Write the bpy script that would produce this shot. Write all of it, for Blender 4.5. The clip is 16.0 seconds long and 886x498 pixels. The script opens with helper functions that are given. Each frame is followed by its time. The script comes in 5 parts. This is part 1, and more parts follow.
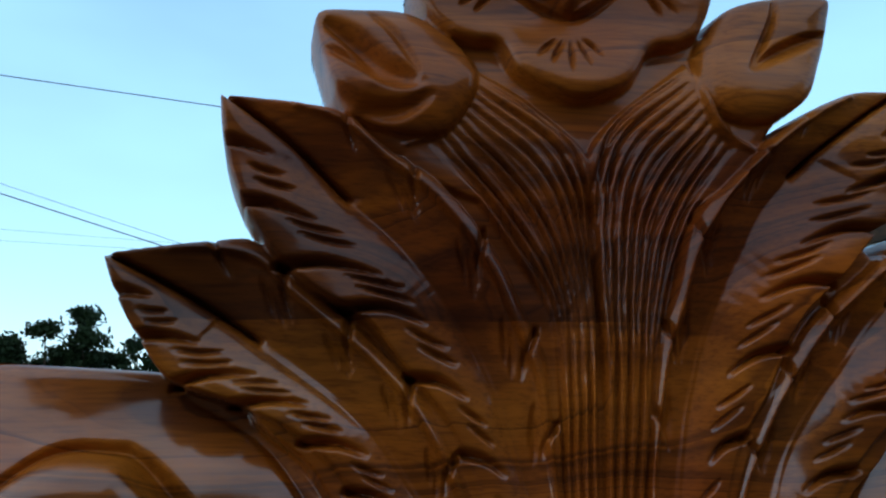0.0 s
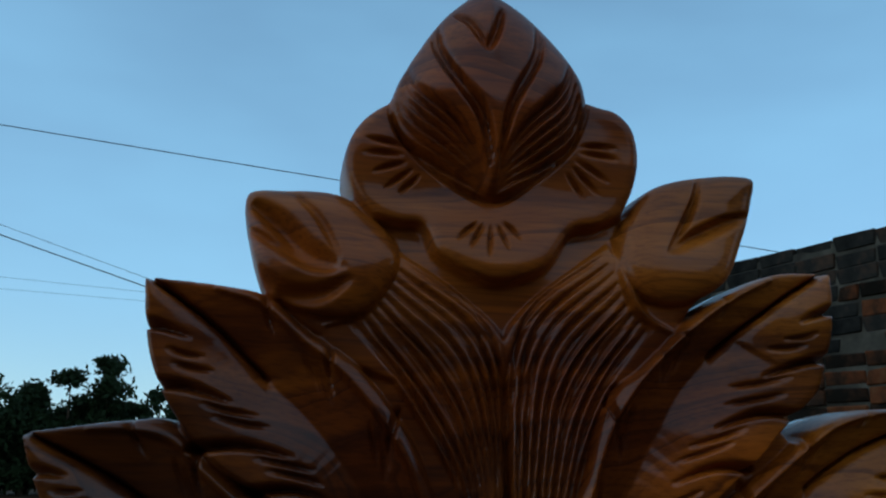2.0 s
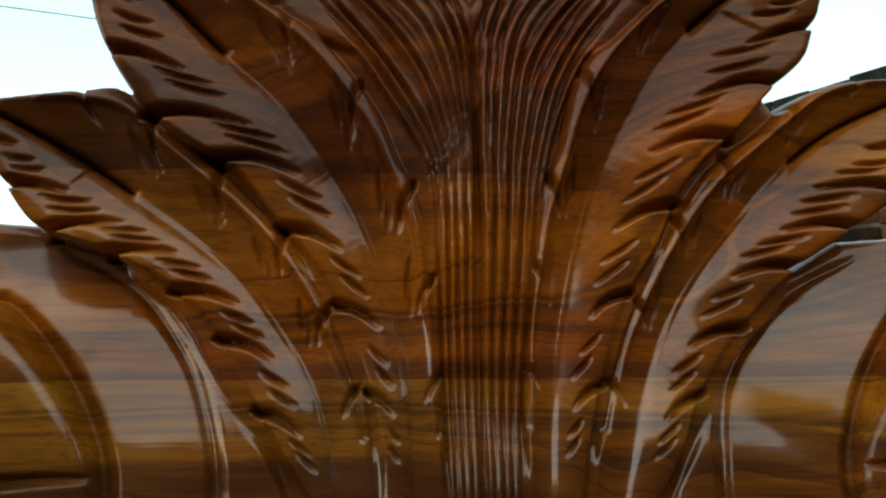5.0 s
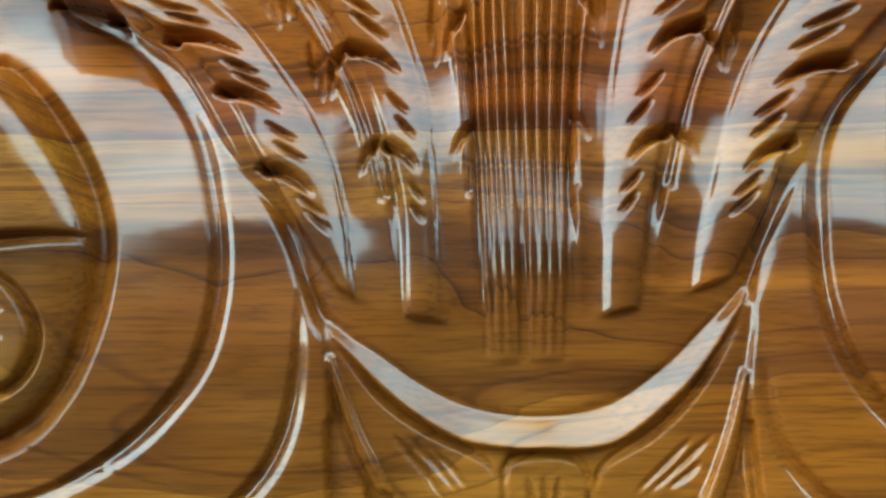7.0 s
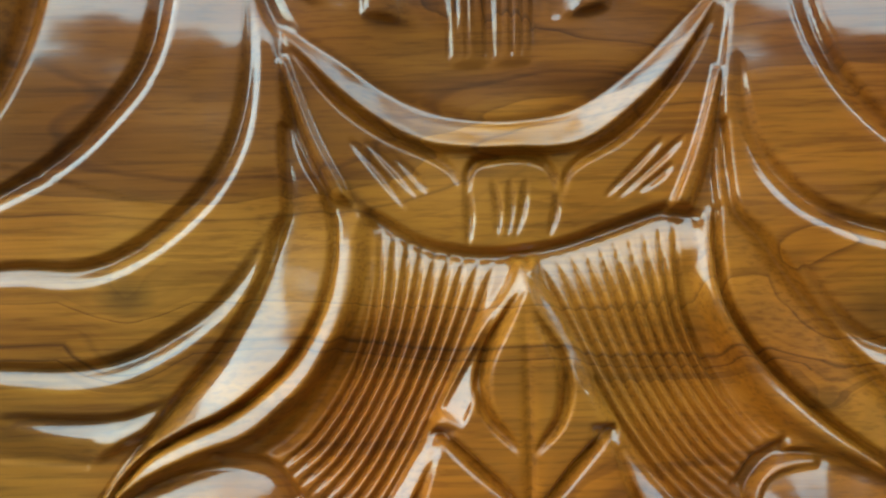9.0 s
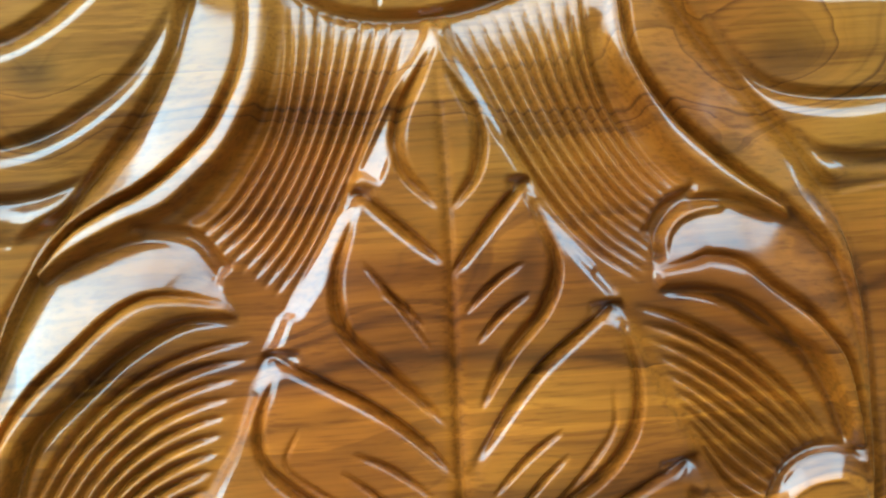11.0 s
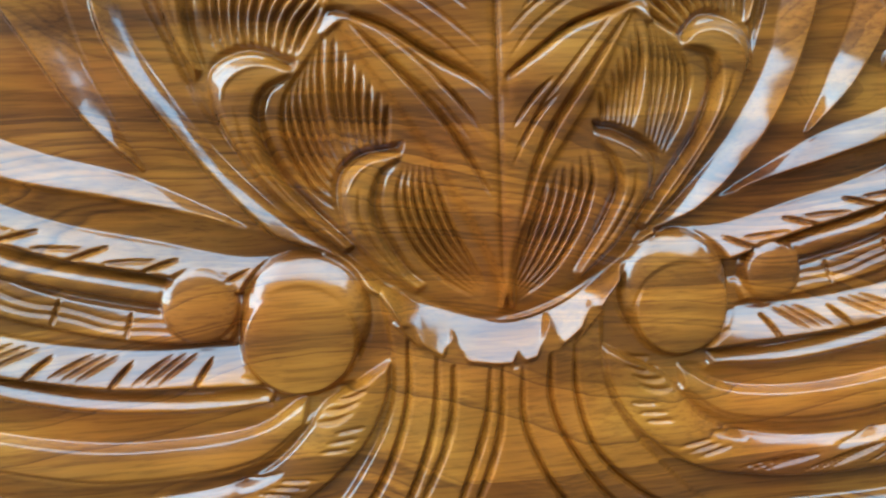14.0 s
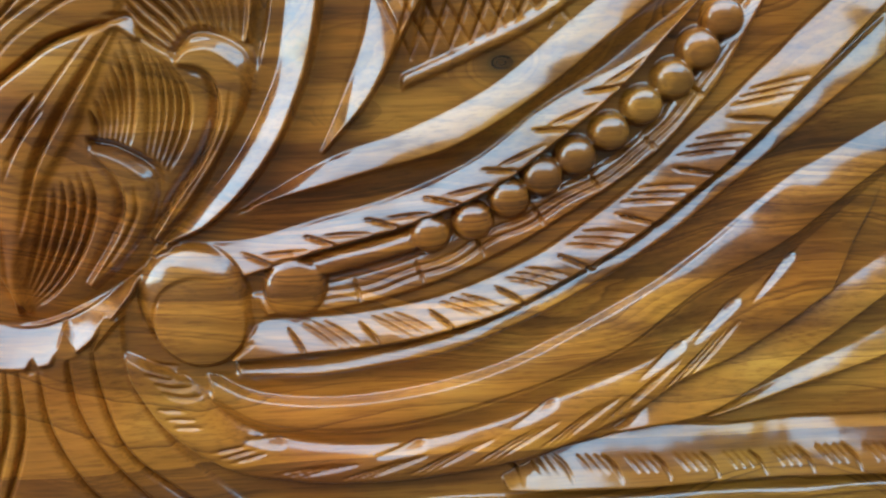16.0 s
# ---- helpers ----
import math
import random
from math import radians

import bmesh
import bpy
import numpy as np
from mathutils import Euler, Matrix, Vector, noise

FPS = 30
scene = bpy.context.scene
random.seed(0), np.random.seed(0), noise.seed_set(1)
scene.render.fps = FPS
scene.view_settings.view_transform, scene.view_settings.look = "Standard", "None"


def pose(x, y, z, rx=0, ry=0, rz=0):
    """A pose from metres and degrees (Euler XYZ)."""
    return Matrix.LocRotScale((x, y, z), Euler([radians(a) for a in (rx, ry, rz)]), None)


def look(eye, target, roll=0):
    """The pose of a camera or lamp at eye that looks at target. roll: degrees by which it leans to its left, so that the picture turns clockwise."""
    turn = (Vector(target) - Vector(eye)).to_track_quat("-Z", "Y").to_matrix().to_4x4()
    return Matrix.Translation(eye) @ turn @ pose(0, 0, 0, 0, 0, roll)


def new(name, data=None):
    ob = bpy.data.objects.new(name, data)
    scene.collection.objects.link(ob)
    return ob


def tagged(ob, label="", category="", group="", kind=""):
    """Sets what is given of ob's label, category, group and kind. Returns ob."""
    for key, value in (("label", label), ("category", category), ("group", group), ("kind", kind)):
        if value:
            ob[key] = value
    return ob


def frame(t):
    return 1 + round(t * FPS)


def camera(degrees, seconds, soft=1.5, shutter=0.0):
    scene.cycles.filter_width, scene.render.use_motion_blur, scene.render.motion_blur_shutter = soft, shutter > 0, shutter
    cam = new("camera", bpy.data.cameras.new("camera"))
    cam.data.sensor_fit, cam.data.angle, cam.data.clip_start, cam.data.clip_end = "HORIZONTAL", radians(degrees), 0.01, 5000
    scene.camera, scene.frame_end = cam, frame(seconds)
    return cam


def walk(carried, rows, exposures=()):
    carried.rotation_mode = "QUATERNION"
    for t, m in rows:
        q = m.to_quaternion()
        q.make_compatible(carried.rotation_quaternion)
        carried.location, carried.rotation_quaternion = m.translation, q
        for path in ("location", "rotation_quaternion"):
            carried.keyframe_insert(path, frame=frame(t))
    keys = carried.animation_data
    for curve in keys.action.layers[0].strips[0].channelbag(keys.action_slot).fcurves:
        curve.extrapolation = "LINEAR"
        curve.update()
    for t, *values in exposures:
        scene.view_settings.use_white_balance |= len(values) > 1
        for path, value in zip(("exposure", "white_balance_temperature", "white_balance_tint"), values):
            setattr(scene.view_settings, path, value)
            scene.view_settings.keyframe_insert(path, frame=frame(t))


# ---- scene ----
cam = camera(53.2, 16.0, 2.25)

PATH = [
    (0, (-0.212, -0.563, 1.352), (0.115, 1.377, 1.713), -0.3),
    (0.5, (-0.177, -0.607, 1.386), (0.122, 1.322, 1.818), -0.3),
    (1, (-0.165, -0.624, 1.415), (0.133, 1.294, 1.897), 0.2),
    (1.5, (-0.154, -0.617, 1.443), (0.133, 1.294, 1.959), 0.4),
    (2, (-0.143, -0.610, 1.433), (0.117, 1.312, 1.918), 1.5),
    (2.5, (-0.136, -0.614, 1.413), (0.094, 1.324, 1.852), 1.7),
    (3, (-0.125, -0.618, 1.420), (0.062, 1.351, 1.713), 1.2),
    (3.5, (-0.123, -0.615, 1.479), (0.080, 1.346, 1.815), 2.6),
    (4, (-0.093, -0.604, 1.427), (0.153, 1.360, 1.718), 2.2),
    (4.5, (-0.098, -0.601, 1.362), (0.120, 1.368, 1.641), 0.5),
    (4.7, (-0.106, -0.588, 1.335), (0.143, 1.382, 1.575), 0.0),
    (6.8, (-0.029, -0.486, 1.182), (-0.095, 1.505, 1.362), -1.1),
    (7, (-0.032, -0.479, 1.181), (-0.111, 1.516, 1.3), -0.9),
    (7.5, (-0.026, -0.455, 1.129), (-0.082, 1.541, 1.242), -0.8),
    (8, (-0.024, -0.453, 1.105), (-0.063, 1.545, 1.19), -1.3),
    (8.5, (-0.016, -0.447, 1.068), (-0.045, 1.55, 1.166), -1.1),
    (8.7, (-0.022, -0.449, 1.056), (-0.055, 1.549, 1.14), -1.2),
    (10.8, (-0.041, -0.452, 0.974), (0.147, 1.533, 0.821), -3.4),
    (11, (-0.016, -0.458, 0.959), (0.071, 1.536, 0.829), -3.9),
    (11.5, (-0.023, -0.475, 0.9), (0.045, 1.523, 0.824), -3.2),
    (12, (-0.039, -0.493, 0.855), (0.043, 1.505, 0.792), -4.3),
    (12.5, (-0.062, -0.509, 0.8), (0.075, 1.476, 0.598), -4.7),
    (13, (-0.075, -0.577, 0.745), (0.12, 1.39, 0.435), -4.6),
    (13.2, (-0.066, -0.611, 0.714), (0.103, 1.359, 0.409), -4.4),
    (13.5, (-0.076, -0.637, 0.668), (0.128, 1.326, 0.345), -4.1),
    (14, (-0.122, -0.688, 0.636), (0.103, 1.263, 0.261), -2.8),
    (14.5, (-0.081, -0.739, 0.606), (0.199, 1.211, 0.259), -2.1),
    (15, (0.094, -0.725, 0.657), (0.412, 1.177, 0.126), -2.0),
    (15.5, (0.226, -0.736, 0.656), (0.422, 1.187, 0.142), -0.6),
    (16, (0.312, -0.716, 0.701), (0.441, 1.202, 0.149), -1.2),
]

EXPOSURE = [(0.0, 1.0, 6300, 6), (0.5, 0.6, 6000, 4), (1.0, 0.25, 5800, 2), (2.5, 0.2, 6300, 2), (3.0, 0.5, 7900, 5), (3.5, 0.45, 7900, 5), (4.0, 0.55, 8600, 6), (4.7, 1.25, 9800, 6), (6.8, 3.25, 6800, -13), (8.7, 3.2, 6700, -13), (10.8, 3.65, 5800, -12), (13.0, 3.65, 5600, -12), (14.2, 3.6, 5400, -10), (16.0, 3.4, 5500, -8)]
walk(cam, [(t, look(e, g, r)) for t, e, g, r in PATH],
     exposures=EXPOSURE)

# ---- world and light ----
world = bpy.data.worlds.new("sky")
scene.world = world
world.use_nodes = True
wn = world.node_tree.nodes
wl = world.node_tree.links
sky = wn.new("ShaderNodeTexSky")
sky.sky_type = "NISHITA"
sky.sun_disc = False
sky.sun_elevation = radians(36)
sky.sun_rotation = radians(250)
sky.air_density, sky.dust_density, sky.ozone_density = 1.0, 0.4, 1.5
wn["Background"].inputs["Strength"].default_value = 0.1
# thin high cloud
wc = wn.new("ShaderNodeTexCoord")
wm = wn.new("ShaderNodeMapping")
wm.inputs["Scale"].default_value = (1.0, 1.0, 3.0)
wl.new(wc.outputs["Generated"], wm.inputs["Vector"])
cl = wn.new("ShaderNodeTexNoise")
cl.inputs["Scale"].default_value, cl.inputs["Detail"].default_value = 1.6, 4.0
wl.new(wm.outputs[0], cl.inputs["Vector"])
cr = wn.new("ShaderNodeMapRange")
cr.inputs[1].default_value, cr.inputs[2].default_value, cr.inputs[3].default_value, cr.inputs[4].default_value = 0.35, 0.75, 0.25, 0.5
wl.new(cl.outputs["Fac"], cr.inputs[0])
# the cloud grows into a white overcast towards the south
wsep = wn.new("ShaderNodeSeparateXYZ")
wl.new(wc.outputs["Generated"], wsep.inputs[0])
south = wn.new("ShaderNodeMapRange")
south.inputs[1].default_value, south.inputs[2].default_value, south.inputs[3].default_value, south.inputs[4].default_value = 0.35, -0.45, 0.0, 1.0
wl.new(wsep.outputs[1], south.inputs[0])
cover = wn.new("ShaderNodeMix")
cover.data_type = "FLOAT"
wl.new(south.outputs[0], cover.inputs[0])
wl.new(cr.outputs[0], cover.inputs[2])
broken = wn.new("ShaderNodeMapRange")
broken.inputs[1].default_value, broken.inputs[2].default_value, broken.inputs[3].default_value, broken.inputs[4].default_value = 0.35, 0.6, 0.6, 1.0
wl.new(cl.outputs["Fac"], broken.inputs[0])
wl.new(broken.outputs[0], cover.inputs[3])
tint = wn.new("ShaderNodeMix")
tint.data_type = "RGBA"
wl.new(south.outputs[0], tint.inputs[0])
tint.inputs[6].default_value, tint.inputs[7].default_value = (3.6, 6.9, 9.6, 1), (4.0, 5.1, 6.4, 1)
cm = wn.new("ShaderNodeMix")
cm.data_type = "RGBA"
wl.new(cover.outputs[0], cm.inputs[0])
wl.new(tint.outputs[2], cm.inputs[7])
wl.new(sky.outputs[0], cm.inputs[6])
wl.new(cm.outputs[2], wn["Background"].inputs["Color"])

sun = new("sun", bpy.data.lights.new("sun", "SUN"))
sun.data.energy, sun.data.angle, sun.data.color = 0.12, radians(70), (1.0, 1.0, 1.0)
sun.matrix_world = look((-7.6, -2.8, 6.9), (0, 0, 1))


# ---- materials ----
def material(name):
    m = bpy.data.materials.new(name)
    m.use_nodes = True
    return m, m.node_tree.nodes, m.node_tree.links, m.node_tree.nodes["Principled BSDF"]


def ramp(n, l, fac, stops):
    r = n.new("ShaderNodeValToRGB")
    e = r.color_ramp.elements
    while len(e) < len(stops):
        e.new(0.5)
    for el, (p, c) in zip(e, stops):
        el.position, el.color = p, (*c, 1)
    l.new(fac, r.inputs[0])
    return r.outputs[0]


def tex(n, l, kind, vec, **kw):
    t = n.new("ShaderNodeTex" + kind)
    for k, v in kw.items():
        if k in t.inputs:
            t.inputs[k].default_value = v
    l.new(vec, t.inputs["Vector"])
    return t


def mapped(n, l, scale, loc=(0, 0, 0), rot=(0, 0, 0)):
    c = n.new("ShaderNodeTexCoord")
    m = n.new("ShaderNodeMapping")
    m.inputs["Scale"].default_value, m.inputs["Location"].default_value = scale, loc
    m.inputs["Rotation"].default_value = rot
    l.new(c.outputs["Object"], m.inputs["Vector"])
    return m.outputs[0]


def mix(n, l, fac, a, b, mode="MIX"):
    m = n.new("ShaderNodeMix")
    m.data_type, m.blend_type = "RGBA", mode
    for sock, v in ((m.inputs[0], fac), (m.inputs[6], a), (m.inputs[7], b)):
        if isinstance(v, (int, float)):
            sock.default_value = v
        elif isinstance(v, tuple):
            sock.default_value = (*v, 1)
        else:
            l.new(v, sock)
    return m.outputs[2]


def bump(n, l, b, height, strength, distance):
    k = n.new("ShaderNodeBump")
    k.inputs["Strength"].default_value, k.inputs["Distance"].default_value = strength, distance
    l.new(height, k.inputs["Height"])
    l.new(k.outputs[0], b.inputs["Normal"])
    return k


def lacquered_wood():
    m, n, l, b = material("lacquered_teak")

    def op(kind, *vals):
        k = n.new("ShaderNodeMath")
        k.operation = kind
        for sock, v in zip(k.inputs, vals):
            if isinstance(v, (int, float)):
                sock.default_value = v
            else:
                l.new(v, sock)
        return k.outputs[0]

    def remap(v, a0, a1, b0, b1):
        k = n.new("ShaderNodeMapRange")
        for i, q in enumerate((a0, a1, b0, b1)):
            k.inputs[1 + i].default_value = q
        l.new(v, k.inputs[0])
        return k.outputs[0]

    c = n.new("ShaderNodeTexCoord")
    sep = n.new("ShaderNodeSeparateXYZ")
    l.new(c.outputs["Object"], sep.inputs[0])
    x, y, z = sep.outputs
    # boards glued edge to edge: each has its own cut through the log and its own tone
    boards = n.new("ShaderNodeValToRGB")
    boards.color_ramp.interpolation = "CONSTANT"
    stops = [(0.0, 0.45), (0.3, 0.62), (0.455, 0.4), (0.6, 0.46), (0.705, 0.4), (0.827, 0.7), (0.856, 0.42), (0.985, 0.5), (1.275, 0.1), (1.405, 0.2), (1.66, 0.17)]
    e = boards.color_ramp.elements
    while len(e) < len(stops):
        e.new(0.5)
    for el, (p, v) in zip(e, stops):
        el.position, el.color = p / 1.9, (v, v, v, 1)
    l.new(op("DIVIDE", z, 1.9), boards.inputs[0])
    board = n.new("ShaderNodeSeparateColor")
    l.new(boards.outputs[0], board.inputs[0])
    own = board.outputs[0]
    # growth rings lie aslant in the wood, so the relief cuts them into wandering contour lines
    slow = tex(n, l, "Noise", mapped(n, l, (1.5, 4.0, 4.2), (0.3, 0.4, 0.1)), Scale=1.0, Detail=1.5, Roughness=0.5)
    quick = tex(n, l, "Noise", mapped(n, l, (5.0, 14.0, 16.0), (1.3, 0, 0.6)), Scale=1.0, Detail=3.0, Roughness=0.55)
    depth = op("ADD", z, op("MULTIPLY", y, 0.5))
    depth = op("ADD", depth, op("MULTIPLY", x, 0.03))
    depth = op("ADD", depth, op("MULTIPLY", slow.outputs["Fac"], 0.42))
    depth = op("ADD", depth, op("MULTIPLY", quick.outputs["Fac"], 0.032))
    depth = op("ADD", depth, op("MULTIPLY", own, 0.37))
    # knots: the rings close round a dark heart
    heart = 1.0
    for kx, kz, size, lift, dark in ((0.41, 0.648, 0.045, 0.05, 0.2), (0.19, 1.016, 0.065, 0.05, 0.55), (0.157, 0.972, 0.03, 0.035, 0.5), (-0.196, 0.998, 0.035, 0.03, 0.5), (-0.195, 1.032, 0.035, 0.03, 0.5),
                                     (0.29, 0.605, 0.035, 0.035, 0.5), (-0.42, 0.62, 0.04, 0.04, 0.5)):
        far = op("SQRT", op("ADD", op("POWER", op("SUBTRACT", x, kx), 2.0), op("POWER", op("MULTIPLY", op("SUBTRACT", z, kz), 1.5), 2.0)))
        depth = op("ADD", depth, remap(far, 0.0, size, lift, 0.0))
        heart = op("MULTIPLY", heart, remap(far, 0.15 * size, 0.5 * size, dark, 1.0))
    uneven = n.new("ShaderNodeTexNoise")
    uneven.noise_dimensions = "1D"
    uneven.inputs["Scale"].default_value, uneven.inputs["Detail"].default_value = 30.0, 3.0
    l.new(depth, uneven.inputs["W"])
    ring = op("ADD", op("MULTIPLY", depth, 50.0), op("MULTIPLY", uneven.outputs["Fac"], 5.0))
    level = op("FRACT", ring)
    lines = ramp(n, l, level, [(0.0, (0.24, 0.18, 0.14)), (0.1, (0.42, 0.35, 0.3)), (0.32, (0.76, 0.72, 0.68)), (0.5, (1.0, 1.0, 1.0)), (0.88, (1.08, 1.08, 1.08)), (0.955, (0.6, 0.52, 0.46)), (1.0, (0.22, 0.17, 0.13))])
    groups = n.new("ShaderNodeTexNoise")
    groups.noise_dimensions = "1D"
    groups.inputs["Scale"].default_value, groups.inputs["Detail"].default_value = 0.42, 2.0
    l.new(ring, groups.inputs["W"])
    patch = tex(n, l, "Noise", mapped(n, l, (2.2, 5.0, 7.0), (2.0, 0, 0)), Scale=1.5, Detail=2.0)
    shown = op("MULTIPLY", remap(groups.outputs["Fac"], 0.42, 0.58, 0.1, 0.75), remap(patch.outputs["Fac"], 0.36, 0.5, 0.7, 1.0))
    # broad dark bands between groups of rings
    wide = n.new("ShaderNodeTexNoise")
    wide.noise_dimensions = "1D"
    wide.inputs["Scale"].default_value, wide.inputs["Detail"].default_value = 0.16, 2.0
    l.new(ring, wide.inputs["W"])
    bands = ramp(n, l, wide.outputs["Fac"], [(0.34, (0.48, 0.39, 0.31)), (0.48, (0.95, 0.93, 0.91)), (0.66, (1.2, 1.2, 1.2))])
    fine = tex(n, l, "Noise", mapped(n, l, (6.0, 160.0, 160.0)), Scale=2.5, Detail=3.0, Roughness=0.6)
    pores = ramp(n, l, fine.outputs["Fac"], [(0.36, (0.62, 0.56, 0.5)), (0.5, (1, 1, 1)), (0.66, (1.12, 1.12, 1.12))])
    mid = tex(n, l, "Noise", mapped(n, l, (3.0, 60.0, 70.0), (0.7, 0.2, 0.4), (0, radians(1.5), 0)), Scale=1.0, Detail=4.0, Roughness=0.6)
    strands = ramp(n, l, mid.outputs["Fac"], [(0.32, (0.58, 0.5, 0.44)), (0.46, (0.94, 0.92, 0.9)), (0.62, (1.12, 1.12, 1.12))])
    far_off = tex(n, l, "Noise", mapped(n, l, (1.1, 16.0, 26.0), (0.4, 0.1, 0.9), (0, radians(-2), 0)), Scale=1.0, Detail=5.0, Roughness=0.62)
    smears = ramp(n, l, far_off.outputs["Fac"], [(0.36, (0.42, 0.34, 0.28)), (0.46, (0.85, 0.82, 0.79)), (0.56, (1.06, 1.06, 1.06)), (0.66, (1.16, 1.16, 1.16))])
    tone = tex(n, l, "Noise", mapped(n, l, (1.6, 1.6, 2.4), (0.2, 0, 0.3)), Scale=3.0, Detail=2.0)
    base = ramp(n, l, tone.outputs["Fac"], [(0.36, (0.27, 0.084, 0.007)), (0.5, (0.285, 0.104, 0.009)), (0.64, (0.30, 0.128, 0.015))])
    toned = ramp(n, l, own, [(0.1, (0.96, 0.69, 0.45)), (0.22, (1.04, 0.77, 0.5)), (0.34, (0.9, 0.84, 0.78)), (0.55, (1.0, 0.97, 0.94)), (0.72, (1.25, 1.22, 1.15)), (0.85, (1.3, 1.28, 1.2))])
    col = mix(n, l, 1.0, base, toned, "MULTIPLY")
    # redder middle: a lens and light cast painted into the boards, wider lower down
    across = op("ADD", op("ABSOLUTE", x), op("MULTIPLY", slow.outputs["Fac"], 0.2))
    core = remap(op("SUBTRACT", across, remap(z, 0.95, 0.55, 0.0, 0.3)), 0.17, 0.34, 0.5, 0.0)
    col = mix(n, l, core, col, mix(n, l, 1.0, col, (1.12, 0.86, 0.75), "MULTIPLY"))
    col = mix(n, l, 0.85, col, bands, "MULTIPLY")
    col = mix(n, l, shown, col, mix(n, l, 1.0, col, lines, "MULTIPLY"))
    col = mix(n, l, 0.7, col, pores, "MULTIPLY")
    col = mix(n, l, 1.0, col, heart, "MULTIPLY")
    col = mix(n, l, 0.55, col, strands, "MULTIPLY")
    col = mix(n, l, 0.8, col, smears, "MULTIPLY")
    l.new(col, b.inputs["Base Color"])
    # lacquer lies thick on the smooth wood and sinks into the rough gouges
    gouged = n.new("ShaderNodeAttribute")
    gouged.attribute_name = "gouged"
    smudge = tex(n, l, "Noise", mapped(n, l, (10.0, 26.0, 30.0)), Scale=1.0, Detail=4.0, Roughness=0.6)
    coat = op("MULTIPLY", remap(gouged.outputs["Fac"], 0.0, 1.0, 1.0, 0.12), remap(smudge.outputs["Fac"], 0.3, 0.6, 0.78, 1.0))
    l.new(coat, b.inputs["Coat Weight"])
    b.inputs["Roughness"].default_value = 0.55
    b.inputs["Specular IOR Level"].default_value = 0.12
    b.inputs["Coat IOR"].default_value = 1.68
    dents = tex(n, l, "Noise", mapped(n, l, (1, 1, 1)), Scale=60.0, Detail=3.0)
    l.new(remap(dents.outputs["Fac"], 0.3, 0.7, 0.09, 0.17), b.inputs["Coat Roughness"])
    bump(n, l, b, op("ADD", op("MULTIPLY", fine.outputs["Fac"], 0.4), dents.outputs["Fac"]), 0.22, 0.0015)
    sway = tex(n, l, "Noise", mapped(n, l, (1, 1, 1)), Scale=30.0, Detail=2.0)
    k = n.new("ShaderNodeBump")
    k.inputs["Strength"].default_value, k.inputs["Distance"].default_value = 0.16, 0.0025
    l.new(op("ADD", sway.outputs["Fac"], op("MULTIPLY", mid.outputs["Fac"], 0.3)), k.inputs["Height"])
    l.new(k.outputs[0], b.inputs["Coat Normal"])
    return m


def earth():
    m, n, l, b = material("dry_earth")
    v = mapped(n, l, (1, 1, 1))
    a = tex(n, l, "Noise", v, Scale=0.35, Detail=5.0)
    c = tex(n, l, "Noise", v, Scale=6.0, Detail=6.0)
    big = ramp(n, l, a.outputs["Fac"], [(0.35, (0.045, 0.026, 0.013)), (0.55, (0.085, 0.05, 0.026)), (0.7, (0.06, 0.04, 0.022))])
    small = ramp(n, l, c.outputs["Fac"], [(0.3, (0.7, 0.7, 0.7)), (0.6, (1.1, 1.08, 1.05))])
    l.new(mix(n, l, 0.8, big, small, "MULTIPLY"), b.inputs["Base Color"])
    b.inputs["Roughness"].default_value = 0.95
    b.inputs["Specular IOR Level"].default_value = 0.1
    bump(n, l, b, c.outputs["Fac"], 0.5, 0.03)
    return m


def plain(name, stops, scale, rough=0.85, strength=0.3, dist=0.01, rnd=0.0):
    m, n, l, b = material(name)
    v = mapped(n, l, (1, 1, 1))
    a = tex(n, l, "Noise", v, Scale=scale, Detail=5.0, Roughness=0.6)
    fac = a.outputs["Fac"]
    if rnd:
        oi = n.new("ShaderNodeObjectInfo")
        add = n.new("ShaderNodeMath")
        add.operation = "MULTIPLY_ADD"
        l.new(oi.outputs["Random"], add.inputs[0])
        add.inputs[1].default_value = rnd
        l.new(fac, add.inputs[2])
        sub = n.new("ShaderNodeMath")
        sub.operation = "SUBTRACT"
        l.new(add.outputs[0], sub.inputs[0])
        sub.inputs[1].default_value = rnd / 2
        fac = sub.outputs[0]
    l.new(ramp(n, l, fac, stops), b.inputs["Base Color"])
    b.inputs["Roughness"].default_value = rough
    b.inputs["Specular IOR Level"].default_value = 0.1
    bump(n, l, b, a.outputs["Fac"], strength, dist)
    return m


WOOD = lacquered_wood()
EARTH = earth()
BRICK = plain("weathered_brick", [(0.3, (0.012, 0.009, 0.006)), (0.45, (0.04, 0.02, 0.011)), (0.62, (0.12, 0.038, 0.014)), (0.85, (0.16, 0.07, 0.03))], 9.0, 0.95, 0.6, 0.01, 0.5)
SOOT = plain("blackened_brick", [(0.3, (0.008, 0.008, 0.007)), (0.6, (0.03, 0.027, 0.022)), (0.85, (0.09, 0.05, 0.03))], 9.0, 0.95, 0.6, 0.01, 0.4)
MORTAR = plain("old_mortar", [(0.3, (0.03, 0.026, 0.02)), (0.55, (0.08, 0.07, 0.052)), (0.8, (0.19, 0.17, 0.13))], 5.0, 0.95, 0.6, 0.01)
MUD = plain("brown_plaster", [(0.3, (0.07, 0.038, 0.02)), (0.6, (0.12, 0.07, 0.036)), (0.8, (0.15, 0.09, 0.05))], 2.0, 0.95, 0.4, 0.01)
